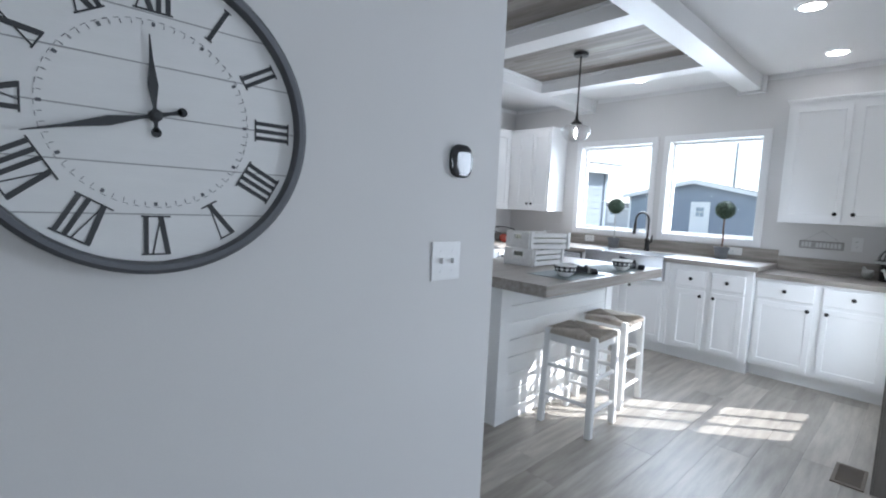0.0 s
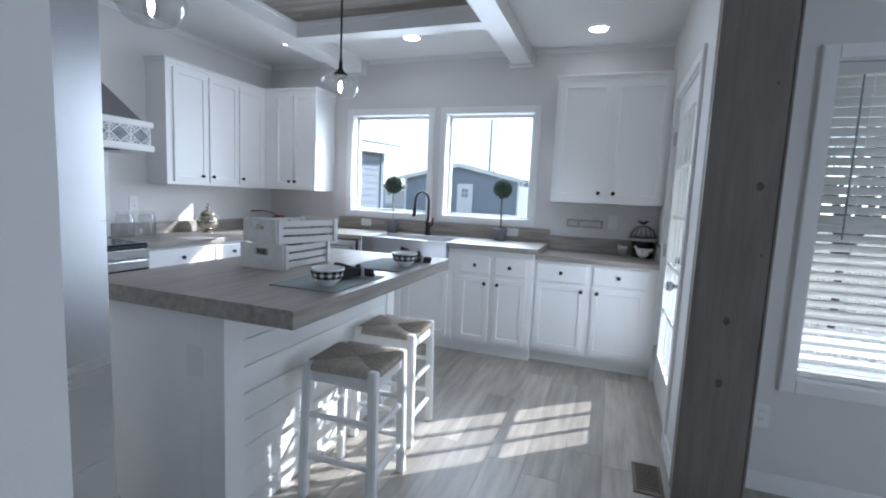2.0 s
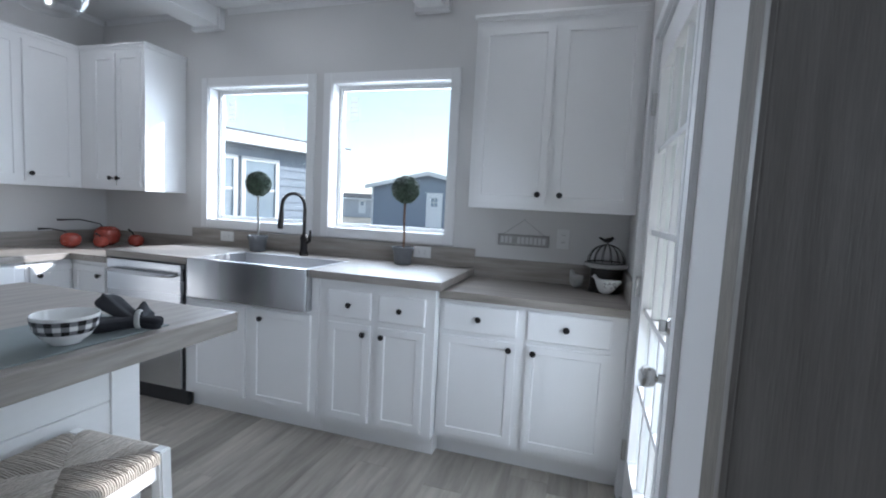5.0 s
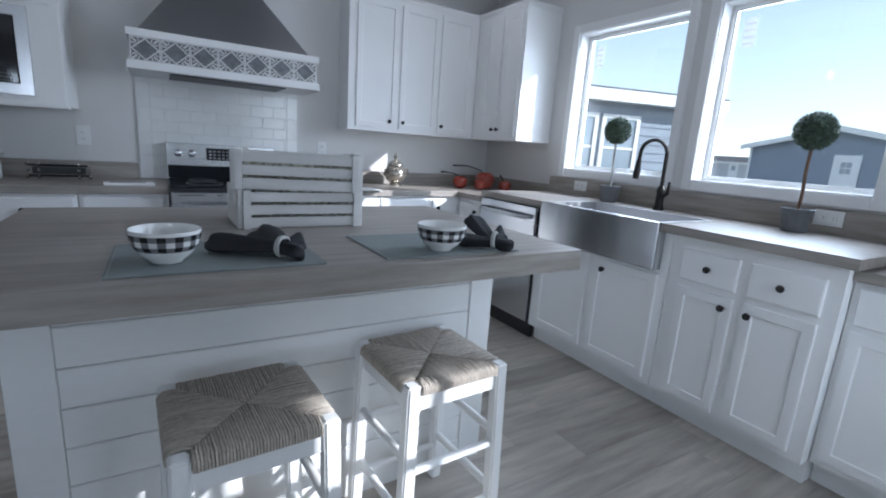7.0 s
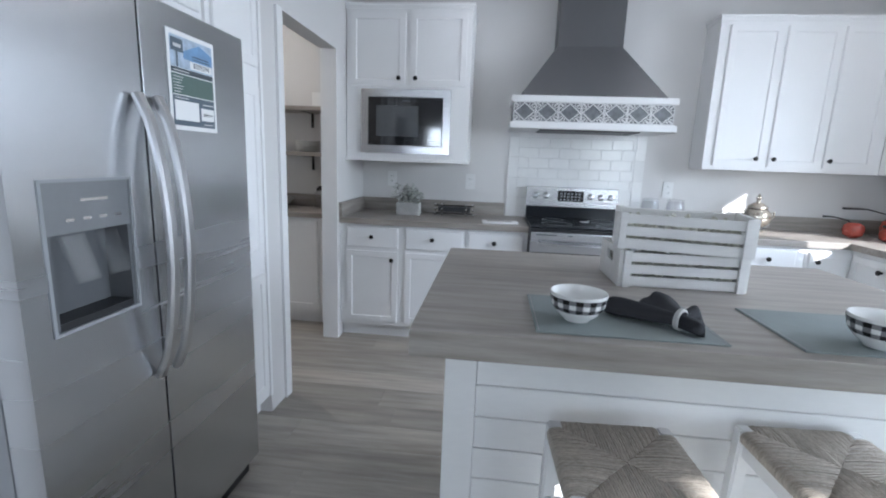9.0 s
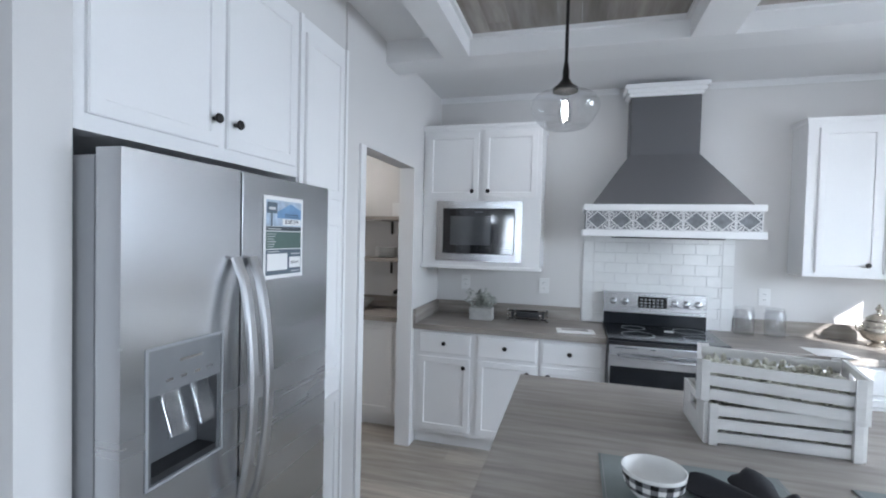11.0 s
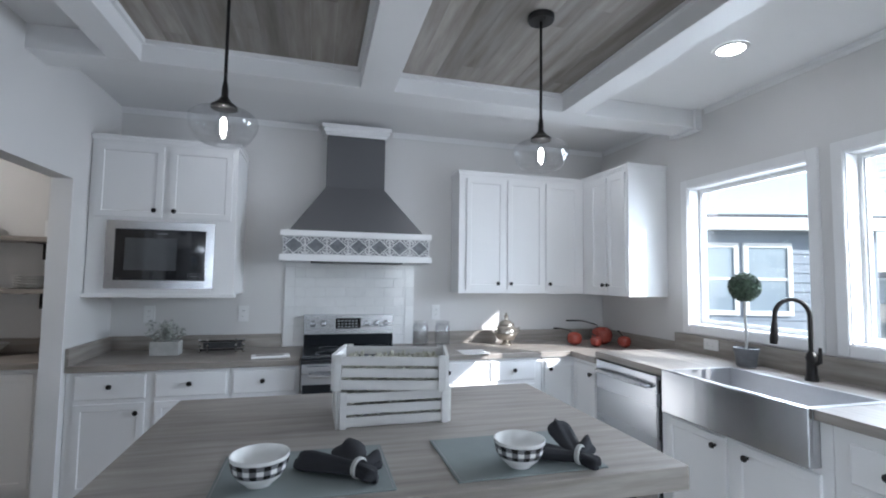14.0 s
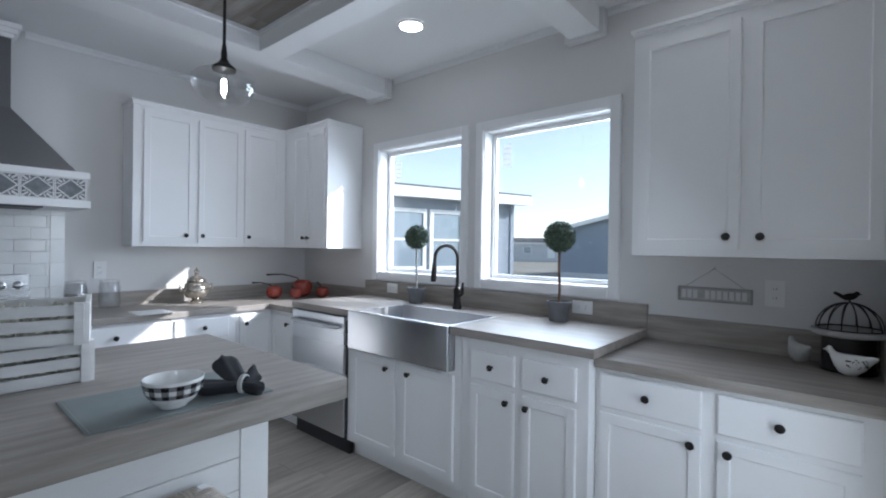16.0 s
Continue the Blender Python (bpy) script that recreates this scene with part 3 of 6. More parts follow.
# post of dark-stained boards at the wall's end
post = thing("wooden_post", pose(0, 0, 0), "dark-stained knotty wood post at the end of a white wall", "post")
bpart("front_board", -0.163, 0.09, 6.112, 6.135, 0, CEIL_Z - 0.002, POSTWOOD, post, 0.003)
bpart("side_board", -0.163, -0.146, 6.1355, 6.239, 0, CEIL_Z - 0.002, ROUGHWOOD, post, 0.003, "rough sawn lighter side board")
bpart("side_board", 0.0805, 0.09, 6.1355, 6.239, 0, CEIL_Z - 0.002, POSTWOOD, post, 0.003)
bpart("corner_bead", -0.172, -0.1635, 6.108, 6.13, 0, CEIL_Z - 0.002, POSTWOOD, post, 0.002)
bpart("corner_bead", 0.0905, 0.099, 6.108, 6.13, 0, CEIL_Z - 0.002, POSTWOOD, post, 0.002)
rng = random.Random(11)
for k in range(5):
    kx, kz = -0.12 + rng.random() * 0.18, 0.45 + k * 0.29 + rng.random() * 0.2
    kr = 0.004 + 0.012 * rng.random() ** 2
    kb = lathe(bmesh.new(), [(kr, 0), (kr * 0.6, -0.0012)], 12, (0, 0, 0), "y")
    for v in kb.verts:
        v.co = Vector((v.co.x + kx, v.co.y + 6.112, v.co.z * (1.1 + 0.5 * rng.random()) + kz))
    part("knot", kb, KNOT, post, "dark knot")


# ---- cabinets ----
def shaker_bm(x0, x1, z0, z1, y=0.0, thick=0.014, rail=0.055, depth=0.006):
    """A framed panel door whose back lies on y and whose front stands out to -y."""
    b = bmesh.new()
    add_box(b, x0, x1, y - thick, y, z0, z1)
    b.faces.ensure_lookup_table()
    front = min(b.faces, key=lambda f: f.calc_center_median().y)
    bmesh.ops.inset_region(b, faces=[front], thickness=rail, depth=0)
    bmesh.ops.inset_region(b, faces=[front], thickness=0.005, depth=-depth)
    edges = [e for e in b.edges if all(v.co.y < y - thick + 1e-5 and (abs(v.co.x - x0) < 1e-4 or abs(v.co.x - x1) < 1e-4 or abs(v.co.z - z0) < 1e-4 or abs(v.co.z - z1) < 1e-4)
                                       for v in e.verts)]
    bmesh.ops.bevel(b, geom=edges, offset=0.003, segments=2, affect="EDGES")
    return b


def slab_bm(x0, x1, z0, z1, y=0.0, thick=0.011):
    b = bmesh.new()
    add_box(b, x0, x1, y - thick, y, z0, z1)
    b.faces.ensure_lookup_table()
    front = min(b.faces, key=lambda f: f.calc_center_median().y)
    bmesh.ops.inset_region(b, faces=[front], thickness=0.008, depth=0.003)
    return b


KNOB_ME = mesh_of("knob", lathe(bmesh.new(), [(0.007, 0.0), (0.006, -0.012), (0.0135, -0.017), (0.0155, -0.022), (0.0135, -0.027), (0.006, -0.0295)], 16, (0, 0, 0), "y"), BRONZE, True)


def knob(x, z, parent, y=-0.014):
    k = part("knob", KNOB_ME, None, parent, "dark bronze round knob")
    k.location = (x, y, z)
    return k


def cabinet(side, x, y, z0, width, depth, height, fronts, label, name="base_cabinet", toe=0.0, group="", crown_top=False, end_panel=0.0):
    """fronts: (kind, x0, x1, z0, z1, knob x, knob z) in the cabinet's own axes, z from its base."""
    c = thing(name, facing(side, x, y, z0), label, "cabinet", group)
    body = boxes_bm((0, width, 0, depth, toe, height))
    if toe:
        add_box(body, 0, width, 0.06, depth, 0, toe)
    part("body", body, WHITE, c)
    for kind, x0, x1, a, b, kx, kz in fronts:
        d = part("drawer_front" if kind == "drawer" else "door", slab_bm(x0, x1, a, b) if kind == "drawer" else shaker_bm(x0, x1, a, b), WHITE, c)
        if kx is not None:
            knob(kx, kz, d)
    if crown_top:
        cb = bmesh.new()
        for out, a, b in ((0.006, height, height + 0.022), (0.014, height + 0.022, height + 0.036)):
            add_box(cb, -out if crown_top != "r" else 0, width + (out if crown_top != "l" else 0), -out, depth, a, b)
        part("crown_moulding", cb, WHITE, c)
    return c


LOW, HIGH = 0.868, 0.915
BF = 7.542          # front of the cabinets round the sink
BFR = 7.61          # front of the cabinets beside the glazed door
WF = -3.552         # front of the cabinets on the hood wall

# hood wall, left of the range: three drawers over doors
y0 = PY + 0.003
cabinet("e", WF, y0, 0, 0.872, HX * -1 + WF, LOW - 0.04, [
    ("drawer", 0.045, 0.41, 0.665, 0.805, 0.228, 0.742), ("drawer", 0.462, 0.855, 0.665, 0.805, 0.65, 0.742),
    ("door", 0.045, 0.41, 0.13, 0.64, 0.37, 0.585), ("door", 0.462, 0.855, 0.13, 0.64, 0.8, 0.585)],
    "white base cabinet with drawers and shaker doors beside the pantry", toe=0.1, group="base cabinets")
cabinet("e", WF, y0 + 0.875, 0, 0.415, HX * -1 + WF, LOW - 0.04, [
    ("drawer", 0.018, 0.39, 0.665, 0.805, 0.193, 0.742), ("door", 0.018, 0.39, 0.13, 0.64, 0.06, 0.585)],
    "white base cabinet with one drawer beside the range", toe=0.1, group="base cabinets")
# right of the range to the corner
cabinet("e", WF, 6.241, 0, 0.609, HX * -1 + WF, LOW - 0.04, [
    ("drawer", 0.03, 0.585, 0.665, 0.805, 0.31, 0.742), ("door", 0.03, 0.3, 0.13, 0.64, 0.26, 0.585), ("door", 0.315, 0.585, 0.13, 0.64, 0.355, 0.585)],
    "white base cabinet with a drawer and doors beside the range", toe=0.1, group="base cabinets")
cabinet("e", WF, 6.853, 0, 0.425, HX * -1 + WF, LOW - 0.04, [
    ("drawer", 0.02, 0.37, 0.665, 0.805, 0.2, 0.742), ("door", 0.02, 0.37, 0.13, 0.64, 0.06, 0.585)],
    "white base cabinet with one drawer near the corner", toe=0.1, group="base cabinets")
cabinet("e", WF, 7.281, 0, WY - 7.281, HX * -1 + WF, LOW - 0.04, [("door", 0.02, 0.285, 0.13, 0.80, 0.06, 0.74)],
        "white corner base cabinet with a tall narrow door", toe=0.1, group="base cabinets")
# window wall
cabinet("s", WF + 0.003, BF, 0, 0.338, WY - BF, LOW - 0.04, [("door", 0.03, 0.31, 0.13, 0.80, 0.27, 0.74)],
        "white narrow corner base cabinet beside the dishwasher", toe=0.1, group="base cabinets")
cabinet("s", -2.605, BF, 0, 0.9, WY - BF, 0.69, [("door", 0.05, 0.43, 0.13, 0.665, 0.37, 0.615), ("door", 0.475, 0.855, 0.13, 0.665, 0.545, 0.615)],
        "white sink base cabinet with two shaker doors", toe=0.1, group="base cabinets", name="sink_cabinet")
cabinet("s", -1.702, BF, 0, 0.65, WY - BF, HIGH - 0.04, [
    ("drawer", 0.06, 0.305, 0.68, 0.82, 0.187, 0.751), ("drawer", 0.348, 0.6, 0.68, 0.82, 0.471, 0.751),
    ("door", 0.06, 0.305, 0.13, 0.65, 0.272, 0.606), ("door", 0.348, 0.6, 0.13, 0.65, 0.377, 0.606)],
    "white base cabinet with two drawers and two doors", toe=0.1, group="base cabinets")
cabinet("s", -1.048, BFR, 0, RX + 1.048 - 0.002, WY - BFR, LOW - 0.04, [
    ("drawer", 0.02, 0.39, 0.668, 0.806, 0.203, 0.741), ("drawer", 0.44, 0.82, 0.668, 0.806, 0.62, 0.741),
    ("door", 0.02, 0.39, 0.13, 0.645, 0.359, 0.61), ("door", 0.44, 0.82, 0.13, 0.645, 0.475, 0.61)],
    "white base cabinet with two wide drawers and two doors", toe=0.1, group="base cabinets")


# worktops
def worktop(name, dims, mat, label, extra=()):
    t = thing(name, pose(0, 0, 0), label, "worktop")
    b = box_bm(*dims, 0.004)
    for d in extra:
        add_box(b, *d)
    part("slab", b, mat, t)
    return t


t = worktop("worktop", (HX, WF + 0.03, PY + 0.002, 5.55, LOW - 0.04, LOW), TOP, "grey wood-grain laminate worktop between pantry and range")
bpart("splashback", HX, HX + 0.02, PY + 0.022, 5.395, LOW, LOW + 0.1, TOP, t)
bpart("splashback", HX, WF + 0.03, PY + 0.002, PY + 0.022, LOW, LOW + 0.1, TOPX, t)
t = worktop("worktop", (HX, WF + 0.03, 6.24, WY, LOW - 0.04, LOW), TOP, "grey wood-grain laminate corner worktop in sunlight",
            ((WF + 0.03, -3.21, BF - 0.03, WY, LOW - 0.04, LOW),))
bpart("splashback", HX, HX + 0.02, 6.41, WY - 0.02, LOW, LOW + 0.1, TOP, t)
bpart("splashback", HX, -3.21, WY - 0.02, WY, LOW, LOW + 0.1, TOPX, t)
SX0, SX1, SYB = -2.545, -1.752, 7.96
t = worktop("worktop", (-3.208, SX0, BF - 0.03, WY, HIGH - 0.04, HIGH), TOPX, "raised grey wood-grain laminate worktop round the sink",
            ((SX0, SX1, SYB, WY, HIGH - 0.04, HIGH), (SX1, -1.02, BF - 0.03, WY, HIGH - 0.04, HIGH)))
bpart("splashback", -3.208, -1.02, WY - 0.02, WY, HIGH, HIGH + 0.12, TOPX, t)
t = worktop("worktop", (-1.048, RX - 0.002, BFR - 0.03, WY, LOW - 0.04, LOW), TOPX, "grey wood-grain laminate worktop beside the door")
bpart("splashback", -1.018, RX - 0.022, WY - 0.02, WY, LOW, LOW + 0.12, TOPX, t)
bpart("splashback", RX - 0.022, RX - 0.002, BFR, WY, LOW, LOW + 0.12, TOP, t)

# wall cabinets
UZ, UH = 1.287, 0.958
cabinet("e", -3.893, 6.728, UZ, 1.122, HX * -1 - 3.893, UH, [
    ("door", 0.06, 0.388, 0.03, 0.93, 0.326, 0.08), ("door", 0.416, 0.742, 0.03, 0.93, 0.44, 0.08), ("door", 0.765, 1.072, 0.03, 0.93, 0.791, 0.08)],
    "white shaker wall cabinet with three doors beside the hood", "wall_cabinet", group="wall cabinets", crown_top="l")
cabinet("s", -3.891, 7.852, UZ, 0.603, WY - 7.852, UH, [("door", 0.13, 0.345, 0.03, 0.93, 0.315, 0.08), ("door", 0.36, 0.575, 0.03, 0.93, 0.38, 0.08)],
        "white shaker corner wall cabinet with two narrow doors", "wall_cabinet", group="wall cabinets", crown_top="r")
cabinet("s", -1.0, 7.87, UZ, 1.0 + RX - 0.002, WY - 7.87, UH + 0.01, [("door", 0.03, 0.41, 0.03, 0.935, 0.369, 0.08), ("door", 0.44, 0.825, 0.03, 0.935, 0.481, 0.08)],
        "white shaker wall cabinet with two doors beside the glazed door", "wall_cabinet", group="wall cabinets", crown_top="l")
mwc = cabinet("e", -3.69, 4.264, 1.275, 0.845, HX * -1 - 3.69, 0.97, [("door", 0.03, 0.405, 0.485, 0.945, 0.365, 0.532), ("door", 0.44, 0.815, 0.485, 0.945, 0.479, 0.532)],
              "white wall cabinet housing a built-in microwave", "wall_cabinet", group="wall cabinets", crown_top=True)
bpart("shelf", -0.004, 0.86, -0.035, 0.02, -0.018, 0.004, WHITE, mwc)

# built-in microwave
mw = thing("microwave", facing("e", -3.69, 4.371, 1.312), "stainless built-in microwave with a black glass door", "microwave")
part("trim_frame", ring_bm(0.615, 0.425, 0.05, -0.022, 0.0), STEEL, mw)
md = bpart("door", 0.052, 0.563, -0.02, -0.002, 0.052, 0.373, BLACKGLASS, mw, 0.004, "black glass door")
bpart("window", 0.105, 0.398, -0.0222, -0.0203, 0.115, 0.318, MESHGLASS, md, 0.0, "dark mesh window")
bpart("badge", 0.28, 0.34, -0.0215, -0.0203, 0.345, 0.352, SLATE, md, 0.0)
part("sticker", boxes_bm((0.468, 0.538, -0.0215, -0.0203, 0.062, 0.064), (0.468, 0.538, -0.0215, -0.0203, 0.096, 0.098), (0.468, 0.47, -0.0215, -0.0203, 0.064, 0.096),
                         (0.536, 0.538, -0.0215, -0.0203, 0.064, 0.096), (0.48, 0.526, -0.0215, -0.0203, 0.078, 0.082)), SLATE, md, "small grey printed label")
bpart("mark", 0.062, 0.08, -0.0215, -0.0203, 0.06, 0.064, SLATE, md, 0.0)

# ---- hood ----
hood = thing("range_hood", pose(HX, 0, 0), "charcoal tapered range hood with white embossed band", "range hood")
HY0, HY1, HD = 5.394, 6.449, 0.425
CY0, CY1, CD = 5.687, 6.128, 0.18
tb = bmesh.new()
lo = [tb.verts.new(p) for p in ((0, HY0 + 0.05, 1.722), (HD - 0.03, HY0 + 0.05, 1.722), (HD - 0.03, HY1 - 0.05, 1.722), (0, HY1 - 0.05, 1.722))]
hi = [tb.verts.new(p) for p in ((0, CY0, 2.08), (CD, CY0, 2.08), (CD, CY1, 2.08), (0, CY1, 2.08))]
to = [tb.verts.new(p) for p in ((0, CY0, 2.478), (CD, CY0, 2.478), (CD, CY1, 2.478), (0, CY1, 2.478))]
for A, B in ((lo, hi), (hi, to)):
    for k in range(4):
        tb.faces.new((A[k], A[(k + 1) % 4], B[(k + 1) % 4], B[k]))
tb.faces.new(lo[::-1])
tb.faces.new(to)
bmesh.ops.bevel(tb, geom=[e for e in tb.edges if e.verts[0].co.x > 0.01 and e.verts[1].co.x > 0.01], offset=0.003, segments=1, affect="EDGES")
part("canopy", tb, HOOD, hood, "charcoal painted canopy and flue")
bpart("top_band", 0, HD + 0.005, HY0 - 0.003, HY1 + 0.003, 1.682, 1.722, WHITE, hood)
bpart("bottom_band", 0, HD + 0.005, HY0 - 0.008, HY1 + 0.008, 1.51, 1.553, WHITE, hood)
bpart("band_core", 0, HD - 0.012, HY0 + 0.012, HY1 - 0.012, 1.553, 1.682, SLATE, hood, 0.0)
bpart("filter", 0.05, HD - 0.06, HY0 + 0.2, HY1 - 0.2, 1.503, 1.5095, BLACK, hood, 0.0)
hc = bmesh.new()
for out, a, b in ((0.012, 2.478, 2.502), (0.026, 2.502, 2.53), (0.042, 2.53, 2.558)):
    add_box(hc, 0, CD + out, CY0 - out, CY1 + out, a, b)
part("crown_moulding", hc, WHITE, hood)


def emboss_bm(w, h, t=0.005):
    """A square tile relief: border, diamond, inner leaves."""
    b = ring_bm(w, h, 0.006, -t, 0.001)
    c = Vector((w / 2, 0, h / 2))
    def bar(p, q, th, tt=t):
        p, q = Vector((p[0], 0, p[1])), Vector((q[0], 0, q[1]))
        d = (q - p).normalized()
        nrm = Vector((-d.z, 0, d.x)) * th / 2
        vs = []
        for yy in (-tt, 0.001):
            for base in (p - nrm, q - nrm, q + nrm, p + nrm):
                vs.append(b.verts.new((base.x, yy, base.z)))
        for f in ((0, 1, 2, 3), (7, 6, 5, 4), (0, 4, 5, 1), (1, 5, 6, 2), (2, 6, 7, 3), (3, 7, 4, 0)):
            b.faces.new([vs[i] for i in f])
    hw, hh = w / 2 - 0.008, h / 2 - 0.008
    dia = [(c.x, c.z + hh), (c.x + hw, c.z), (c.x, c.z - hh), (c.x - hw, c.z)]
    for i in range(4):
        bar(dia[i], dia[(i + 1) % 4], 0.007)
    for sx in (-1, 1):
        for sz in (-1, 1):
            bar((c.x + sx * hw, c.z + sz * hh), (c.x + sx * hw * 0.62, c.z + sz * hh * 0.62), 0.01)
            bar((c.x + sx * hw, c.z + sz * hh * 0.55), (c.x + sx * hw * 0.72, c.z + sz * hh * 0.45), 0.006)
            bar((c.x + sx * hw * 0.55, c.z + sz * hh), (c.x + sx * hw * 0.45, c.z + sz * hh * 0.72), 0.006)
    return b


TILE_W = (HY1 - HY0 - 0.024) / 7
etile = mesh_of("embossed_tile", emboss_bm(TILE_W - 0.002, 0.128), SILVER)
for k in range(7):
    e_ = part("embossed_tile", etile, None, hood, "embossed silver tile" if k == 0 else "")
    e_.matrix_basis = pose(HD - 0.0115, HY0 + 0.013 + k * TILE_W, 1.554, 0, 0, 90)
eside = mesh_of("embossed_tile", emboss_bm(0.15, 0.128), SILVER)
for k in range(2):
    e_ = part("embossed_tile", eside, None, hood)
    e_.matrix_basis = pose(HD - 0.02 - 0.155 * k, HY1 - 0.0125, 1.554, 0, 0, 180)

# ---- range ----
RY0, RY1 = 5.556, 6.234
rg = thing("range", facing("e", -3.49, RY0, 0), "stainless electric range with black glass cooktop", "range")
RW, RD = RY1 - RY0, 0.62
bpart("body", 0, RW, 0.01, RD, 0.02, 0.868, STEELDARK, rg)
bpart("cooktop", 0, RW, -0.005, RD - 0.07, 0.868, 0.882, COOKGLASS, rg, 0.004)
for cx, cy, cr in ((0.19, 0.16, 0.1), (0.54, 0.16, 0.085), (0.19, 0.4, 0.075), (0.54, 0.4, 0.1)):
    part("burner_ring", lathe(bmesh.new(), [(cr, 0.0), (cr, 0.0008), (cr - 0.004, 0.0008), (cr - 0.004, 0.0)], 32, (cx, cy, 0.882), "z", False), GREYPLASTIC, rg)
bpart("backguard", 0, RW, RD - 0.07, RD, 0.868, 1.11, STEEL, rg, 0.006)
bpart("backguard_foot", 0.003, RW - 0.003, RD - 0.085, RD - 0.0705, 0.883, 0.965, COOKGLASS, rg)
bpart("display", RW / 2 - 0.105, RW / 2 + 0.085, RD - 0.075, RD - 0.0702, 1.005, 1.085, BLACKGLASS, rg, 0.002)
for r in range(3):
    for q in range(6):
        bpart("button", RW / 2 - 0.09 + q * 0.027, RW / 2 - 0.074 + q * 0.027, RD - 0.0765, RD - 0.0752, 1.015 + r * 0.022, 1.025 + r * 0.022, GREYPLASTIC, rg, 0.0)
kn_me = mesh_of("control_knob", lathe(bmesh.new(), [(0.024, 0), (0.024, -0.006), (0.019, -0.008), (0.018, -0.028), (0.012, -0.031)], 18, (0, 0, 0), "y"), STEEL, True)
for kx in (0.065, 0.145, RW - 0.205, RW - 0.13, RW - 0.055):
    kk = part("control_knob", kn_me, None, rg)
    kk.location = (kx, RD - 0.07, 1.045)
bpart("control_strip", 0.003, RW - 0.003, -0.012, 0.0095, 0.848, 0.866, BLACK, rg)
od = bpart("oven_door", 0.006, RW - 0.006, -0.025, 0.0095, 0.27, 0.845, STEEL, rg, 0.005)
bpart("oven_window", 0.014, RW - 0.014, -0.0275, -0.0252, 0.34, 0.715, COOKGLASS, od, 0.001, "black glass oven window")
part("oven_handle", tube(bmesh.new(), [(0.06, -0.026, 0.775), (0.06, -0.065, 0.775), (0.09, -0.075, 0.775), (RW - 0.09, -0.075, 0.775), (RW - 0.06, -0.065, 0.775),
                                         (RW - 0.06, -0.026, 0.775)], 0.011), STEEL, od, "stainless bar handle", True)
for q0, q1 in ((0.04, 0.17), (0.24, 0.27)):
    bpart("print_line", q0, q1, -0.0262, -0.0252, 0.827, 0.832, INKDARK, od, 0.0)
bpart("sticker", RW - 0.3, RW - 0.245, RD - 0.3, RD - 0.26, 0.8822, 0.8832, PAPER, rg, 0.0)
bpart("storage_drawer", 0.006, RW - 0.006, -0.02, 0.0095, 0.08, 0.262, STEEL, rg, 0.005)

# ---- dishwasher ----
dw = thing("dishwasher", facing("s", -3.208, BF, 0), "stainless dishwasher with a bowed bar handle", "dishwasher")
bpart("body", 0, 0.603, 0.005, 0.55, 0.1, 0.88, STEELDARK, dw)
bpart("door", 0.008, 0.592, -0.028, 0.004, 0.115, 0.865, STEEL, dw, 0.005)
bpart("side_gap", 0.5935, 0.603, -0.006, 0.004, 0.1, 0.84, BLACK, dw, 0.0)
part("handle", tube(bmesh.new(), [(0.05, -0.03, 0.80), (0.055, -0.055, 0.80), (0.12, -0.068, 0.80), (0.3, -0.074, 0.80), (0.47, -0.068, 0.80), (0.535, -0.055, 0.80), (0.54, -0.03, 0.80)],
                    0.013), STEEL, dw, "stainless bowed handle", True)
bpart("kick_plate", 0.0, 0.6, 0.02, 0.05, 0.0, 0.098, BLACK, dw)

# ---- sink and tap ----
sk = thing("farmhouse_sink", pose(SX0, BF, HIGH), "stainless farmhouse sink with a deep apron front", "sink")
SW, SD = SX1 - SX0, SYB - BF
ap = box_bm(0, SW, -0.055, -0.035, -0.225, 0.004, 0.006)
part("apron", ap, SINKSTEEL, sk)
bs = boxes_bm((0.002, SW - 0.002, -0.035, -0.012, -0.225, 0.002), (0.002, 0.03, -0.012, SD - 0.002, -0.225, 0.002), (SW - 0.03, SW - 0.002, -0.012, SD - 0.002, -0.225, 0.002),
              (0.03, SW - 0.03, SD - 0.03, SD - 0.002, -0.225, 0.002), (0.03, SW - 0.03, -0.012, SD - 0.03, -0.225, -0.21))
part("basin", bs, BASINSTEEL, sk, "deep satin steel basin")
part("drain", lathe(bmesh.new(), [(0.045, 0), (0.045, 0.003), (0.03, 0.001)], 20, (SW / 2, SD / 2, -0.21)), CHROME, sk)
tap = thing("kitchen_tap", pose(-2.15, 8.05, HIGH), "dark bronze pull-down kitchen tap with a high arch", "tap")
part("base", lathe(bmesh.new(), [(0.03, 0), (0.03, 0.012), (0.024, 0.03), (0.022, 0.1), (0.026, 0.11), (0.022, 0.13), (0.014, 0.145)], 20), BRONZE, tap, "", True)
arch = [(0, 0, 0.14), (0, 0, 0.3)] + [(0, -0.075 + 0.075 * math.cos(q), 0.32 + 0.085 * math.sin(q)) for q in [math.pi * i / 12 for i in range(13)]] + [(0, -0.152, 0.28)]
part("spout", tube(bmesh.new(), [(x - y_ * -0.55, y_ * 0.85, z_) for x, y_, z_ in arch], 0.0115, 12), BRONZE, tap, "", True)
part("spray_head", tube(bmesh.new(), [(-0.0836, -0.129, 0.285), (-0.087, -0.133, 0.2), (-0.088, -0.134, 0.175)], [0.014, 0.019, 0.016], 14), BRONZE, tap, "", True)
part("lever", tube(bmesh.new(), [(0.02, 0, 0.085), (0.045, -0.005, 0.1), (0.052, -0.01, 0.17)], [0.012, 0.011, 0.007]), BRONZE, tap, "", True)

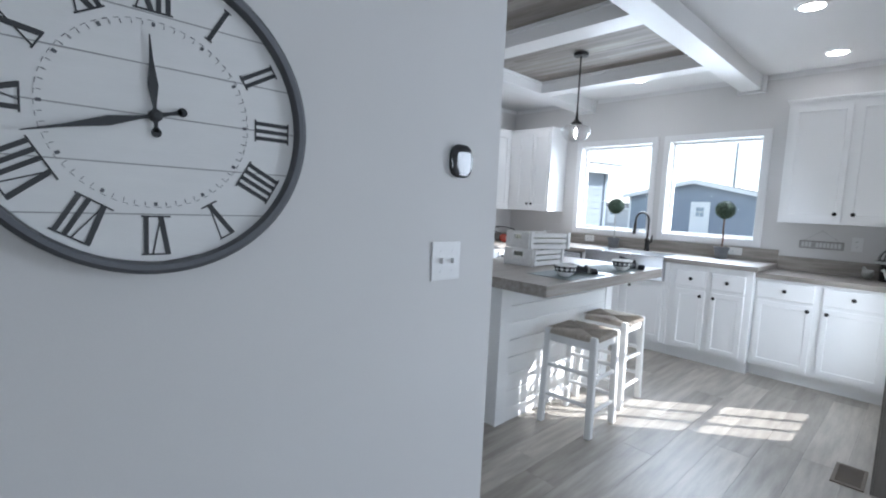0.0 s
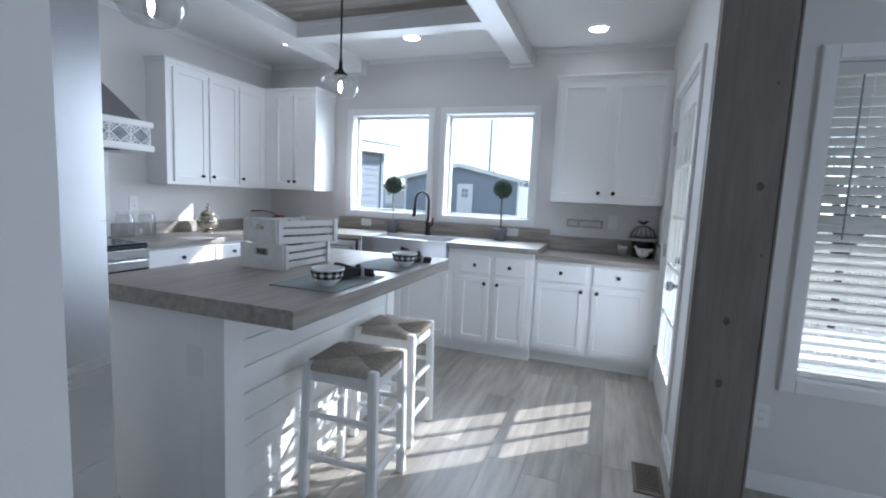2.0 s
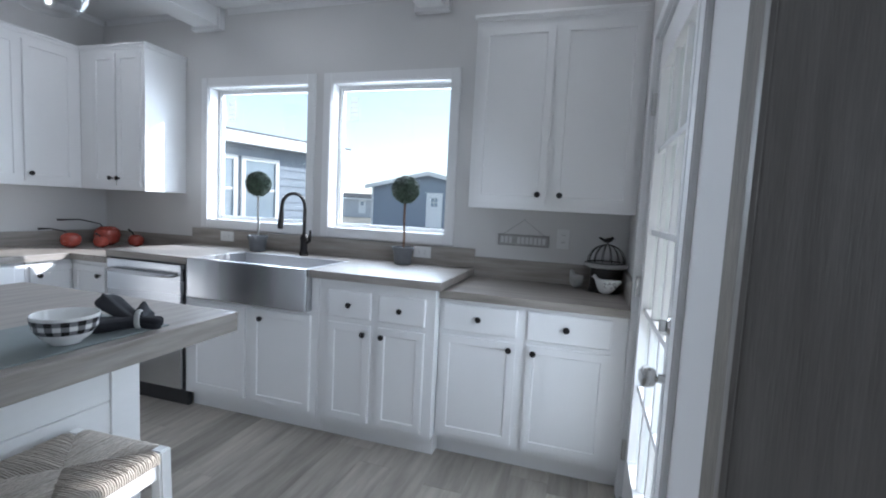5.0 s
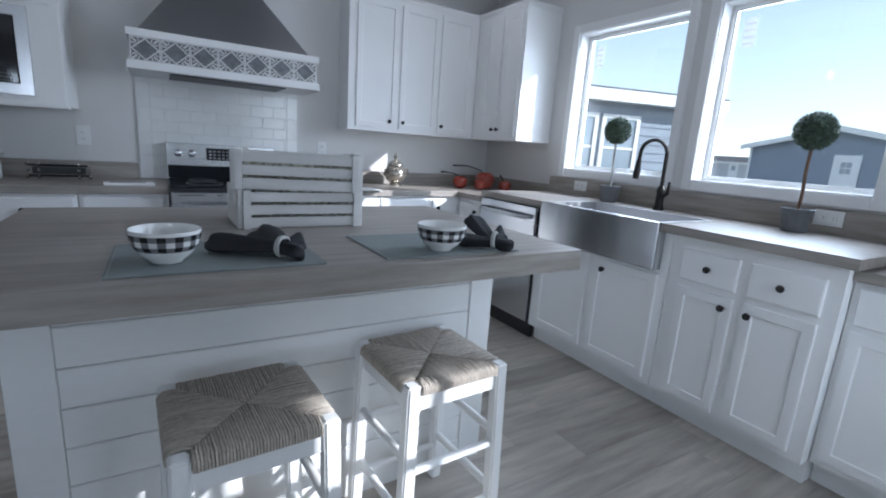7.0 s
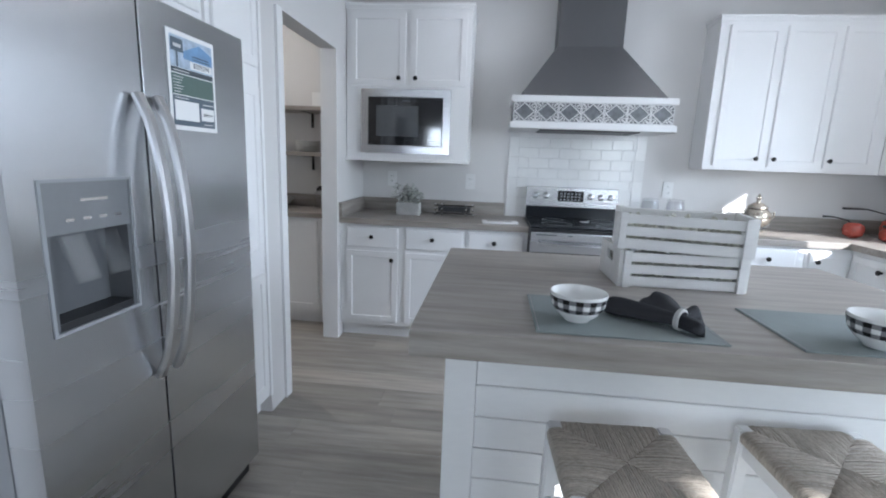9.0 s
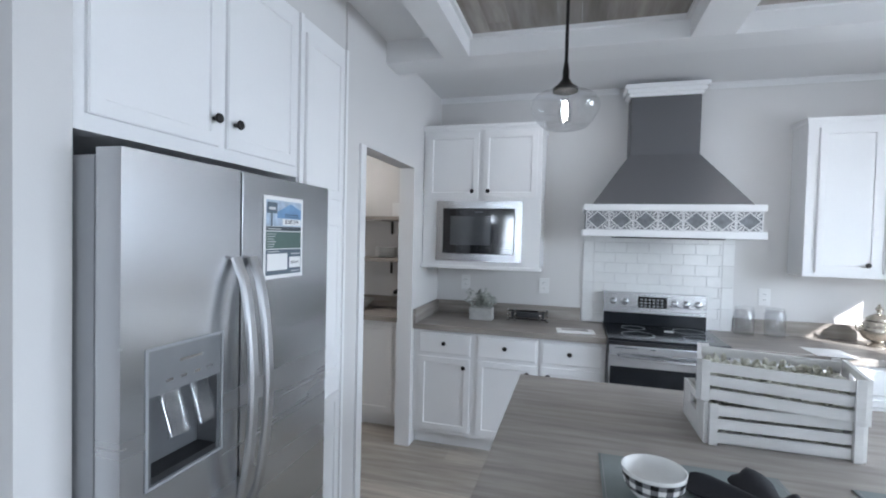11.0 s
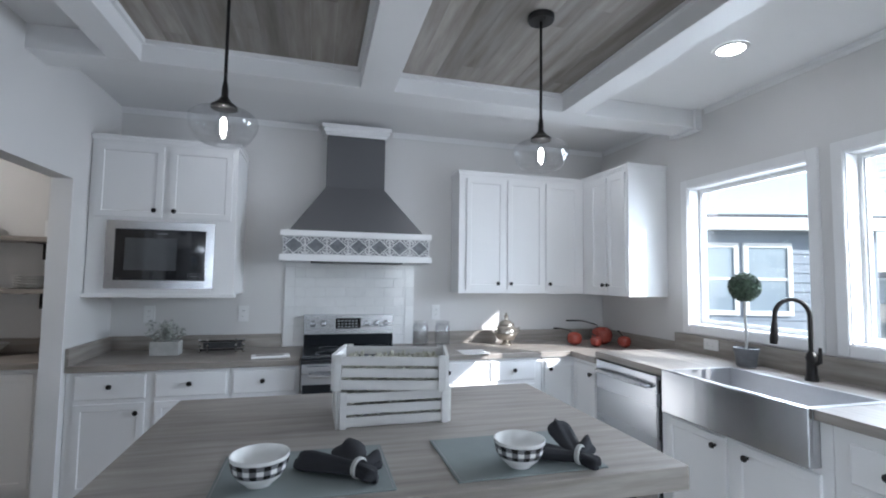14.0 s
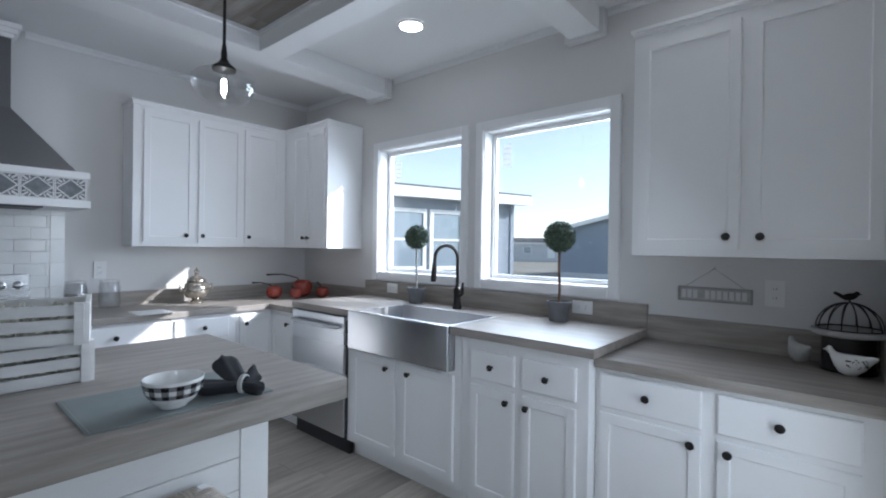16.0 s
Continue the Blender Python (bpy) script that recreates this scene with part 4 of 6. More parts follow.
for q0, q1 in ((-2.605, SX0 - 0.001), (SX1 + 0.001, -1.705)):
    fl_ = solid("filler_panel", box_bm(q0, q1, BF, BF + 0.3, 0.691, HIGH - 0.041, 0.001), WHITE, "white filler panel beside the farmhouse sink", "panel", "sink fillers")
# ---- subway tiles behind the range ----
TY0, TY1, TZ0, TZ1 = 5.405, 6.41, LOW, 1.51
tp = thing("tile_backsplash", pose(HX, 0, 0), "white glazed subway tiles between hood and range", "backsplash")
bpart("grout", 0, 0.006, TY0, TY1, TZ0, TZ1, GROUT, tp, 0.0)
for yy in (TY0, TY1 - 0.075):
    z = TZ0
    while z < TZ1 - 0.02:
        hh = min(0.152, TZ1 - z)
        bpart("border_tile", 0.006, 0.0125, yy + 0.001, yy + 0.074, z + 0.001, z + hh - 0.001, TILE, tp, 0.002)
        z += hh
sub_full = mesh_of("tile", box_bm(0, 0.0065, 0.001, 0.151, 0.001, 0.074, 0.002, 1), TILE)
row, z = 0, TZ0
while z < TZ1 - 0.03:
    y = TY0 + 0.075 - (0.076 if row % 2 else 0)
    while y < TY1 - 0.08:
        a0, a1 = max(y, TY0 + 0.075), min(y + 0.152, TY1 - 0.075)
        if a1 - a0 > 0.15:
            q = part("tile", sub_full, None, tp)
            q.location = (0.006, a0, z)
        elif a1 - a0 > 0.01:
            bpart("tile", 0.006, 0.0125, a0 + 0.001, a1 - 0.001, z + 0.001, z + 0.074, TILE, tp, 0.002)
        y += 0.152
    z += 0.0755
    row += 1

# ---- fridge wall ----
FX0, FX1, FY = -1.206, -2.044, 4.428
fr = thing("fridge", facing("n", FX0, FY, 0), "stainless side-by-side fridge with an ice and water dispenser", "fridge")
FW = FX0 - FX1
FS = 0.361
bpart("body", 0.0, FW, 0.075, 0.78, 0.03, 1.64, SIDEGREY, fr)
bpart("base_grille", 0.01, FW - 0.01, 0.04, 0.075, 0.02, 0.09, BLACK, fr, 0.0)
DX0, DX1, DZ0, DZ1 = 0.065, 0.289, 0.895, 1.208
dl = bmesh.new()
for d in ((0.0, DX0, 0, 0.07, 0.1, 1.655), (DX1, FS - 0.004, 0, 0.07, 0.1, 1.655), (DX0, DX1, 0, 0.07, 0.1, DZ0), (DX0, DX1, 0, 0.07, DZ1, 1.655)):
    add_box(dl, *d)
bmesh.ops.remove_doubles(dl, verts=dl.verts[:], dist=1e-5)
fl = part("freezer_door", dl, STEEL, fr)
frd = part("fridge_door", box_bm(FS + 0.004, FW, 0, 0.07, 0.1, 1.655, 0.003, 2), STEEL, fr)
ds = part("dispenser", boxes_bm((DX0, DX0 + 0.012, 0.002, 0.068, DZ0, 1.1), (DX1 - 0.012, DX1, 0.002, 0.068, DZ0, 1.1), (DX0, DX1, 0.064, 0.069, DZ0, 1.1)), STEELDARK, fr,
          "dark grey dispenser recess")
part("control_panel", boxes_bm((DX0, DX1, 0.002, 0.068, 1.1, DZ1)), PANELGREY, ds, "grey control panel")
part("surround", ring_bm(DX1 - DX0 + 0.012, DZ1 - DZ0 + 0.012, 0.007, -0.003, 0.004), GREYPLASTIC, ds).location = (DX0 - 0.006, 0, DZ0 - 0.006)
part("drip_tray", boxes_bm((DX0 + 0.012, DX1 - 0.012, 0.004, 0.064, DZ0, DZ0 + 0.018)), BLACK, ds)
for q in (0.05, 0.14):
    pd = box_bm(DX0 + q, DX0 + q + 0.06, 0.02, 0.03, 0.985, 1.1, 0.004)
    bmesh.ops.rotate(pd, verts=pd.verts[:], cent=(DX0 + q, 0.025, 1.1), matrix=Matrix.Rotation(radians(-18), 3, "X"))
    part("paddle", pd, JARGLASS, ds, "clear plastic paddle")
for q in range(4):
    bpart("button", DX0 + 0.05 + q * 0.042, DX0 + 0.07 + q * 0.042, 0.0005, 0.0018, 1.125, 1.131, CHROME, ds, 0.0)
bpart("badge", DX0 + 0.09, DX0 + 0.16, 0.0005, 0.0018, 1.165, 1.171, CHROME, ds, 0.0)
for hx in (FS - 0.033, FS + 0.033):
    pts = []
    for i in range(13):
        u = i / 12
        pts.append((hx, -0.012 - 0.062 * math.sin(math.pi * u) ** 0.6, 0.68 + 0.73 * u))
    part("handle", flat_bar(pts, 0.031, 0.02), HANDLE, fr, "curved satin steel bar handle", True)
# black strip standing in for the shade in the gap between the doors
bpart("gap_shade", FS - 0.0035, FS + 0.0035, 0.008, 0.074, 0.1, 1.65, BLACK, fr, 0.0)
fp = thing("flyer", facing("n", -1.662, FY + 0.0015, 1.336), "printed sales flyer on the fridge door", "flyer")
fp.scale = (0.94, 1, 0.885)
bpart("sheet", 0, 0.222, -0.001, 0.0, 0, 0.295, PAPER, fp, 0.0)
for x0, x1, a, b, mt in ((0.012, 0.21, 0.188, 0.28, INKPALE), (0.012, 0.21, 0.172, 0.187, INKDARK), (0.012, 0.21, 0.108, 0.169, INKGREEN), (0.012, 0.21, 0.014, 0.105, INKSLATE)):
    bpart("print_block", x0, x1, -0.002, -0.0012, a, b, mt, fp, 0.0)
for x0, x1, a, b, mt in ((0.018, 0.128, 0.03, 0.09, PAPER), (0.14, 0.205, 0.036, 0.076, PAPER), (0.098, 0.205, 0.192, 0.215, PAPER), (0.036, 0.043, 0.188, 0.234, INKSLATE),
                        (0.015, 0.068, 0.234, 0.272, INKSLATE)):
    bpart("print_block", x0, x1, -0.003, -0.0022, a, b, mt, fp, 0.0)
hill = bmesh.new()
hv = [hill.verts.new((x, y, z)) for y in (-0.0029, -0.0022) for x, z in ((0.07, 0.24), (0.145, 0.272), (0.208, 0.25), (0.208, 0.218), (0.07, 0.218))]
hill.faces.new(hv[:5])
hill.faces.new(hv[5:][::-1])
for k in range(5):
    hill.faces.new((hv[k], hv[5 + k], hv[5 + (k + 1) % 5], hv[(k + 1) % 5]))
part("print_hill", hill, INKBLUE, fp)
for x0, x1, z0, z1, mt in ((0.025, 0.058, 0.246, 0.256, SIGNINK), (0.11, 0.195, 0.222, 0.225, INKDARK), (0.11, 0.19, 0.23, 0.233, INKDARK), (0.02, 0.09, 0.177, 0.18, SIGNINK),
                           (0.02, 0.08, 0.096, 0.099, SIGNINK), (0.15, 0.2, 0.086, 0.09, SIGNINK), (0.15, 0.2, 0.022, 0.025, SIGNINK)):
    bpart("print_line", x0, x1, -0.0036, -0.003, z0, z1, mt, fp, 0.0)
for q in range(6):
    bpart("print_line", 0.018, 0.05 + 0.006 * (q % 3), -0.003, -0.0022, 0.114 + q * 0.009, 0.1162 + q * 0.009, SIGNINK, fp, 0.0)
for tx, tz, size in ((0.151, 0.1985, 0.021), (0.1725, 0.051, 0.0125)):
    cu = bpy.data.curves.new("price", "FONT")
    cu.body, cu.size, cu.align_x, cu.extrude = "$209,594", size, "CENTER", 0.0002
    cu.materials.append(CLOCKINK)
    pr = new("price", cu)
    pr.parent = fp
    pr.matrix_basis = pose(tx, -0.0034, tz, 90)

oc = cabinet("n", -1.205, PY, 1.705, 0.885, 0.6, 0.655, [("door", 0.05, 0.455, 0.04, 0.615, 0.425, 0.12), ("door", 0.487, 0.86, 0.04, 0.615, 0.517, 0.12)],
             "white wall cabinet above the fridge with two doors", "fridge_top_cabinet")
tc = cabinet("n", -2.092, PY, 0, 0.4, 0.6, 2.36, [("door", 0.045, 0.36, 1.64, 2.3, None, None), ("door", 0.045, 0.36, 0.81, 1.56, None, None), ("door", 0.045, 0.36, 0.14, 0.73, None, None)],
             "tall narrow white cabinet with three shaker panels beside the fridge", "tall_cabinet", toe=0.1)
for q in (-0.009, 0.37):
    bpart("stile", q + 0.009, q + 0.03, -0.012, 0.0, 0.1, 2.36, WHITE, tc, 0.002)
bpart("side_panel", -0.006, 0.0, 0.0, 0.6, 0.1, 1.7, WHITE, tc, 0.0)

# pantry opening trim
db = boxes_bm((PX1, PX1 + 0.06, PY, PY + 0.014, 0, PZ), (PX0 - 0.0, PX0 + 0.006, 4.15, PY, 0, PZ))
structure("trim_pantry", db, TRIM, "white trim round the pantry opening", "trim")

# ---- island ----
IX0, IX1, IY0, IY1 = -2.43, -1.425, 5.135, 6.622
ISZ = 0.908
isl = thing("kitchen_island", pose(0, 0, 0), "white shiplap kitchen island with a thick wood-grain top", "island")
bpart("top", IX0, IX1, IY0, IY1, 0.845, ISZ, TOP, isl, 0.003, "thick grey wood-grain laminate top")
GX0, GX1, GY0, GY1 = -2.36, -1.775, 5.19, 6.55
bpart("body", GX0, GX1 - 0.003, GY0 + 0.012, GY1 - 0.012, 0.0, 0.845, WHITE, isl, 0.0)
for yy in (GY0, GY1 - 0.095):
    bpart("corner_post", GX1 - 0.1, GX1 + 0.016, yy, yy + 0.095, 0.0, 0.845, SHIP, isl, 0.003)
bpart("end_panel", GX0, GX1 - 0.1, GY0, GY0 + 0.012, 0.0, 0.845, SHIP, isl, 0.0)
bpart("end_panel", GX0, GX1 - 0.1, GY1 - 0.012, GY1, 0.0, 0.845, SHIP, isl, 0.0)
ship = mesh_of("shiplap_board", box_bm(0, 0.012, 0, GY1 - GY0 - 0.19, 0.0012, 0.1048, 0.003, 1), SHIP)
z = 0.827 - 0.106
for k in range(7):
    b_ = part("shiplap_board", ship, None, isl)
    b_.location = (GX1 - 0.003, GY0 + 0.095, z)
    z -= 0.106
bpart("top_rail", GX1 - 0.003, GX1 + 0.011, GY0 + 0.095, GY1 - 0.095, 0.8285, 0.8445, SHIP, isl, 0.002)
bpart("base_rail", GX1 - 0.003, GX1 + 0.011, GY0 + 0.095, GY1 - 0.095, 0.0, 0.088, SHIP, isl, 0.002)
op = bpart("outlet", -1.93, -1.856, GY0 - 0.005, GY0, 0.595, 0.713, PLATE, isl, 0.002)
for q in (0.622, 0.662):
    part("socket", boxes_bm((-1.908, -1.878, GY0 - 0.0065, GY0 - 0.004, q, q + 0.026)), PLATE, op)


# ---- stools ----
def build_stool():
    s_ = thing("counter_stool", pose(0, 0, 0), "white-painted counter stool with a woven rush seat", "stool", "stools at the island")
    W = 0.165
    for sx in (-1, 1):
        for sy in (-1, 1):
            lb = bmesh.new()
            add_box(lb, -0.019, 0.019, -0.019, 0.019, 0, 0.605)
            bmesh.ops.bevel(lb, geom=lb.edges[:], offset=0.005, segments=2, affect="EDGES")
            for v in lb.verts:
                f = 1 - v.co.z / 0.605
                v.co.x += sx * (W - 0.019 + 0.012 * f)
                v.co.y += sy * (W - 0.019 + 0.012 * f)
            part("leg", lb, STOOLPAINT, s_)
    for sg in (-1, 1):
        d = sg * (W - 0.022)
        part("apron", box_bm(-W + 0.036, W - 0.036, d - 0.011, d + 0.011, 0.525, 0.575, 0.003), STOOLPAINT, s_)
        part("apron", box_bm(d - 0.011, d + 0.011, -W + 0.036, W - 0.036, 0.525, 0.575, 0.003), STOOLPAINT, s_)
        for zz in (0.15, 0.34):
            part("stretcher", tube(bmesh.new(), [(-W + 0.025, d * 1.04, zz + 0.035), (W - 0.025, d * 1.04, zz + 0.035)], 0.0125, 10), STOOLPAINT, s_, "", True)
        for zz in (0.2, 0.4):
            part("stretcher", tube(bmesh.new(), [(d * 1.04, -W + 0.025, zz - 0.06), (d * 1.04, W - 0.025, zz - 0.06)], 0.0125, 10), STOOLPAINT, s_, "", True)
    # rush cords: each wraps over its rail and runs in to the diagonal seam
    core = part("seat", box_bm(-W + 0.008, W - 0.008, -W + 0.008, W - 0.008, 0.577, 0.599, 0.0), RUSH, s_, "woven tan rush seat")
    L, half = W - 0.004, W - 0.04
    r = random.Random(3)
    n = 40
    for q in range(4):
        rot = Matrix.Rotation(q * math.pi / 2, 3, "Z")
        seat = bmesh.new()
        for i in range(n):
            u = -half + 2 * half * (i + 0.5) / n
            rad = half / n * (1.02 + 0.16 * r.random())
            zt = 0.6025 + r.random() * 0.0022
            lean = r.uniform(-0.0012, 0.0012)
            inner = -max(abs(u) - 0.001, 0.002)
            span = inner + L - 0.006
            pts = [(u, -L - 0.0045, 0.5765), (u, -L - 0.006, 0.59), (u + lean, -L - 0.002, zt - 0.004)]
            for k in range(5):
                f = k / 4
                pts.append((u + lean + r.uniform(-0.0009, 0.0009), -L + 0.006 + span * f, zt + 0.002 * math.sin(math.pi * f) - 0.004 * f ** 3))
            tube(seat, [rot @ Vector(p) for p in pts], rad, 5)
        tagged(part("rush_panel", seat, RUSH, core, "", True), kind="stuff")
    return s_


st1 = build_stool()
st1.scale = (1, 1, 0.975)
st1.matrix_basis = pose(-1.495, 5.66, 0, 0, 0, 3) @ Matrix.Diagonal((1, 1, 0.975, 1))
copy_thing(st1, pose(-1.563, 6.182, 0, 0, 0, 3))


# ---- pendants and downlights ----
def build_pendant():
    p = thing("pendant_lamp", pose(0, 0, 0), "clear glass pendant lamp on a dark bronze rod", "lamp", "pendants over the island")
    part("ceiling_rose", lathe(bmesh.new(), [(0.06, 0.0), (0.06, -0.02), (0.055, -0.026), (0.012, -0.028)], 28), BRONZE, p, "", True)
    for q in range(2):
        part("screw", lathe(bmesh.new(), [(0.005, -0.026), (0.005, -0.031)], 8, (0.035 * (1 if q else -1), 0, 0)), BRONZE, p)
    part("rod", tube(bmesh.new(), [(0, 0, -0.027), (0, 0, -0.5)], 0.0065, 10), BRONZE, p, "", True)
    part("holder", lathe(bmesh.new(), [(0.008, -0.47), (0.012, -0.5), (0.012, -0.525), (0.026, -0.545), (0.045, -0.56), (0.045, -0.572), (0.02, -0.574)], 24), BRONZE, p, "", True)
    sh = part("shade", lathe(bmesh.new(), [(0.043, -0.572), (0.075, -0.577), (0.103, -0.588), (0.119, -0.605), (0.122, -0.622), (0.117, -0.645), (0.105, -0.668), (0.09, -0.688), (0.074, -0.701), (0.05, -0.706), (0.02, -0.707)], 40,
                             closed=False), JARGLASS, p, "clear blown glass shade", True)
    sh.visible_shadow = False
    bl = part("bulb", lathe(bmesh.new(), [(0.013, -0.575), (0.014, -0.6), (0.024, -0.63), (0.027, -0.65), (0.022, -0.677), (0.006, -0.688)], 18), JARGLASS, p, "", True)
    bl.visible_shadow = False
    part("filament", lathe(bmesh.new(), [(0.004, -0.606), (0.009, -0.614), (0.0102, -0.632), (0.0098, -0.652), (0.0075, -0.664), (0.003, -0.67)], 16), BULB, bl, "glowing filament", True)
    return p


p1 = build_pendant()
p1.matrix_basis = pose(-2.2, 5.29, CEIL_Z - 0.012)
copy_thing(p1, pose(-2.2, 6.58, CEIL_Z - 0.012))
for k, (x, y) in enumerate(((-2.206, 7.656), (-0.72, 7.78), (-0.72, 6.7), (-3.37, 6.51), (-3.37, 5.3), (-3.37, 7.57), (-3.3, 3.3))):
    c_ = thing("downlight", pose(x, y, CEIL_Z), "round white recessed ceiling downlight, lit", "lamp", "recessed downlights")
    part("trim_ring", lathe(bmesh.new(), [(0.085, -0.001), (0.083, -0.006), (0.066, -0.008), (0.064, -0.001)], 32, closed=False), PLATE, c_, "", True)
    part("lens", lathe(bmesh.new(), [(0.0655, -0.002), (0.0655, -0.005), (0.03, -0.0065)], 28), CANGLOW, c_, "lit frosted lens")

# ---- clock wall ----
ck = thing("wall_clock", pose(CX, 3.318, 1.438, 0, 0, 90), "large round white clock with roman numerals and grey rim", "clock")
R = 0.287
part("rim", lathe(bmesh.new(), [(R, 0.0), (R, -0.03), (R - 0.008, -0.036), (R - 0.017, -0.034), (R - 0.02, -0.026), (R - 0.02, 0.0)], 72, axis="y", closed=False), CLOCKRIM, ck, "grey metal rim", True)
for k in range(6):
    za, zb = -R + 0.02 + k * (2 * R - 0.04) / 6, -R + 0.02 + (k + 1) * (2 * R - 0.04) / 6
    pb = bmesh.new()
    rr = R - 0.021
    zs = [za + 0.0012 + (zb - za - 0.0024) * i / 8 for i in range(9)]
    A, B, C, D = [], [], [], []
    for z_ in zs:
        hw = math.sqrt(max(rr * rr - z_ * z_, 1e-5))
        A.append(pb.verts.new((-hw, -0.012, z_)))
        B.append(pb.verts.new((hw, -0.012, z_)))
        C.append(pb.verts.new((-hw, -0.002, z_)))
        D.append(pb.verts.new((hw, -0.002, z_)))
    for i in range(8):
        pb.faces.new((A[i], B[i], B[i + 1], A[i + 1]))
        pb.faces.new((D[i], C[i], C[i + 1], D[i + 1]))
        pb.faces.new((C[i], A[i], A[i + 1], C[i + 1]))
        pb.faces.new((B[i], D[i], D[i + 1], B[i + 1]))
    pb.faces.new((A[0], C[0], D[0], B[0]))
    pb.faces.new((A[8], B[8], D[8], C[8]))
    part("face_board", pb, CLOCKFACE, ck)
sb = bmesh.new()
for k in range(1, 6):
    z_ = -R + 0.02 + k * (2 * R - 0.04) / 6
    hw = math.sqrt((R - 0.022) ** 2 - z_ * z_)
    add_box(sb, -hw, hw, -0.0128, -0.011, z_ - 0.0011, z_ + 0.0011)
part("board_seam", sb, CLOCKSEAM, ck)


def bar_bm(b, p, q, th, y0=-0.014, y1=-0.0122):
    p, q = Vector((p[0], 0, p[1])), Vector((q[0], 0, q[1]))
    d = (q - p).normalized()
    nr = Vector((-d.z, 0, d.x)) * th / 2
    vs = [b.verts.new((base.x, yy, base.z)) for yy in (y0, y1) for base in (p - nr, q - nr, q + nr, p + nr)]
    for f in ((0, 1, 2, 3), (7, 6, 5, 4), (0, 4, 5, 1), (1, 5, 6, 2), (2, 6, 7, 3), (3, 7, 4, 0)):
        b.faces.new([vs[i] for i in f])


NUM = ["XII", "I", "II", "III", "IIII", "V", "VI", "VII", "VIII", "IX", "X", "XI"]
for h_, txt in enumerate(NUM):
    nb = bmesh.new()
    ang = -2 * math.pi * h_ / 12
    widths = {"I": 0.015, "V": 0.032, "X": 0.032}
    total = sum(widths[c] for c in txt)
    u = -total / 2
    r0, r1 = 0.182, 0.252

    def place(uu, rr):
        return (uu * math.cos(ang) - rr * math.sin(ang), uu * math.sin(ang) + rr * math.cos(ang))
    for c in txt:
        w_ = widths[c]
        if c == "I":
            bar_bm(nb, place(u + w_ / 2, r0), place(u + w_ / 2, r1), 0.008)
        elif c == "V":
            bar_bm(nb, place(u + 0.004, r1), place(u + w_ / 2, r0), 0.009)
            bar_bm(nb, place(u + w_ - 0.003, r1), place(u + w_ / 2, r0), 0.0025, -0.0136)
        else:
            bar_bm(nb, place(u + 0.004, r1), place(u + w_ - 0.004, r0), 0.009)
            bar_bm(nb, place(u + w_ - 0.004, r1), place(u + 0.004, r0), 0.0025, -0.0136)
        u += w_
    for rr in (r0, r1):
        bar_bm(nb, place(-total / 2, rr), place(total / 2, rr), 0.003, -0.0138)
    part("numeral", nb, CLOCKINK, ck, "black roman numeral %s" % txt)
mt = bmesh.new()
for k in range(60):
    a_ = 2 * math.pi * k / 60
    th = 0.0055 if k % 5 == 0 else 0.0009
    bar_bm(mt, (0.156 * math.sin(a_), 0.156 * math.cos(a_)), (0.163 * math.sin(a_), 0.163 * math.cos(a_)), th, -0.0136)
for k in range(120):
    if k % 2:
        a0, a1 = 2 * math.pi * k / 120, 2 * math.pi * (k + 1) / 120
        bar_bm(mt, (0.1655 * math.sin(a0), 0.1655 * math.cos(a0)), (0.1655 * math.sin(a1), 0.1655 * math.cos(a1)), 0.0008, -0.0134)
part("minute_track", mt, CLOCKRIM, ck)


def hand_bm(angle, length, tail, y):
    b = bmesh.new()
    a_ = radians(angle)
    d = Vector((math.sin(a_), 0, math.cos(a_)))
    nr = Vector((d.z, 0, -d.x))
    prof = [(-tail, 0.005), (-tail * 0.55, 0.003), (0.0, 0.005), (length * 0.12, 0.003), (length * 0.38, 0.0085), (length * 0.7, 0.003), (length, 0.0007)]
    L = []
    for s_, wd in prof:
        L.append([b.verts.new(Vector((0, yy, 0)) + d * s_ + nr * sg * wd) for yy in (y, y + 0.002) for sg in (-1, 1)])
    for p_, q_ in zip(L, L[1:]):
        for i, j in ((0, 1), (1, 3), (3, 2), (2, 0)):
            b.faces.new((p_[i], p_[j], q_[j], q_[i]))
    b.faces.new([L[0][i] for i in (0, 2, 3, 1)])
    b.faces.new([L[-1][i] for i in (0, 1, 3, 2)])
    lathe(b, [(0.0085, y), (0.0085, y + 0.002)], 16, (-d.x * tail, 0, -d.z * tail), "y")
    return b


part("pointer", hand_bm(254.5, 0.19, 0.045, -0.022), CLOCKINK, ck, "black minute pointer")
part("pointer", hand_bm(357, 0.14, 0.03, -0.019), CLOCKINK, ck, "black hour pointer")
part("hub", lathe(bmesh.new(), [(0.011, -0.012), (0.011, -0.025), (0.005, -0.028)], 18, axis="y"), CLOCKINK, ck)

th = thing("thermostat", pose(CX, 4.115, 1.434, 0, 0, 90), "dark glossy rounded thermostat on the wall", "thermostat")
tb = bmesh.new()
rings = []
for off, s_ in ((-0.004, 0.97), (-0.01, 1.0), (-0.014, 0.985), (-0.0158, 0.95), (-0.0168, 0.8), (-0.0172, 0.5)):
    ring = []
    for k in range(40):
        a_ = 2 * math.pi * k / 40
        c, s2 = math.cos(a_), math.sin(a_)
        ring.append(tb.verts.new((math.copysign(abs(c) ** 0.68, c) * 0.046 * s_, off, math.copysign(abs(s2) ** 0.68, s2) * 0.05 * s_)))
    rings.append(ring)
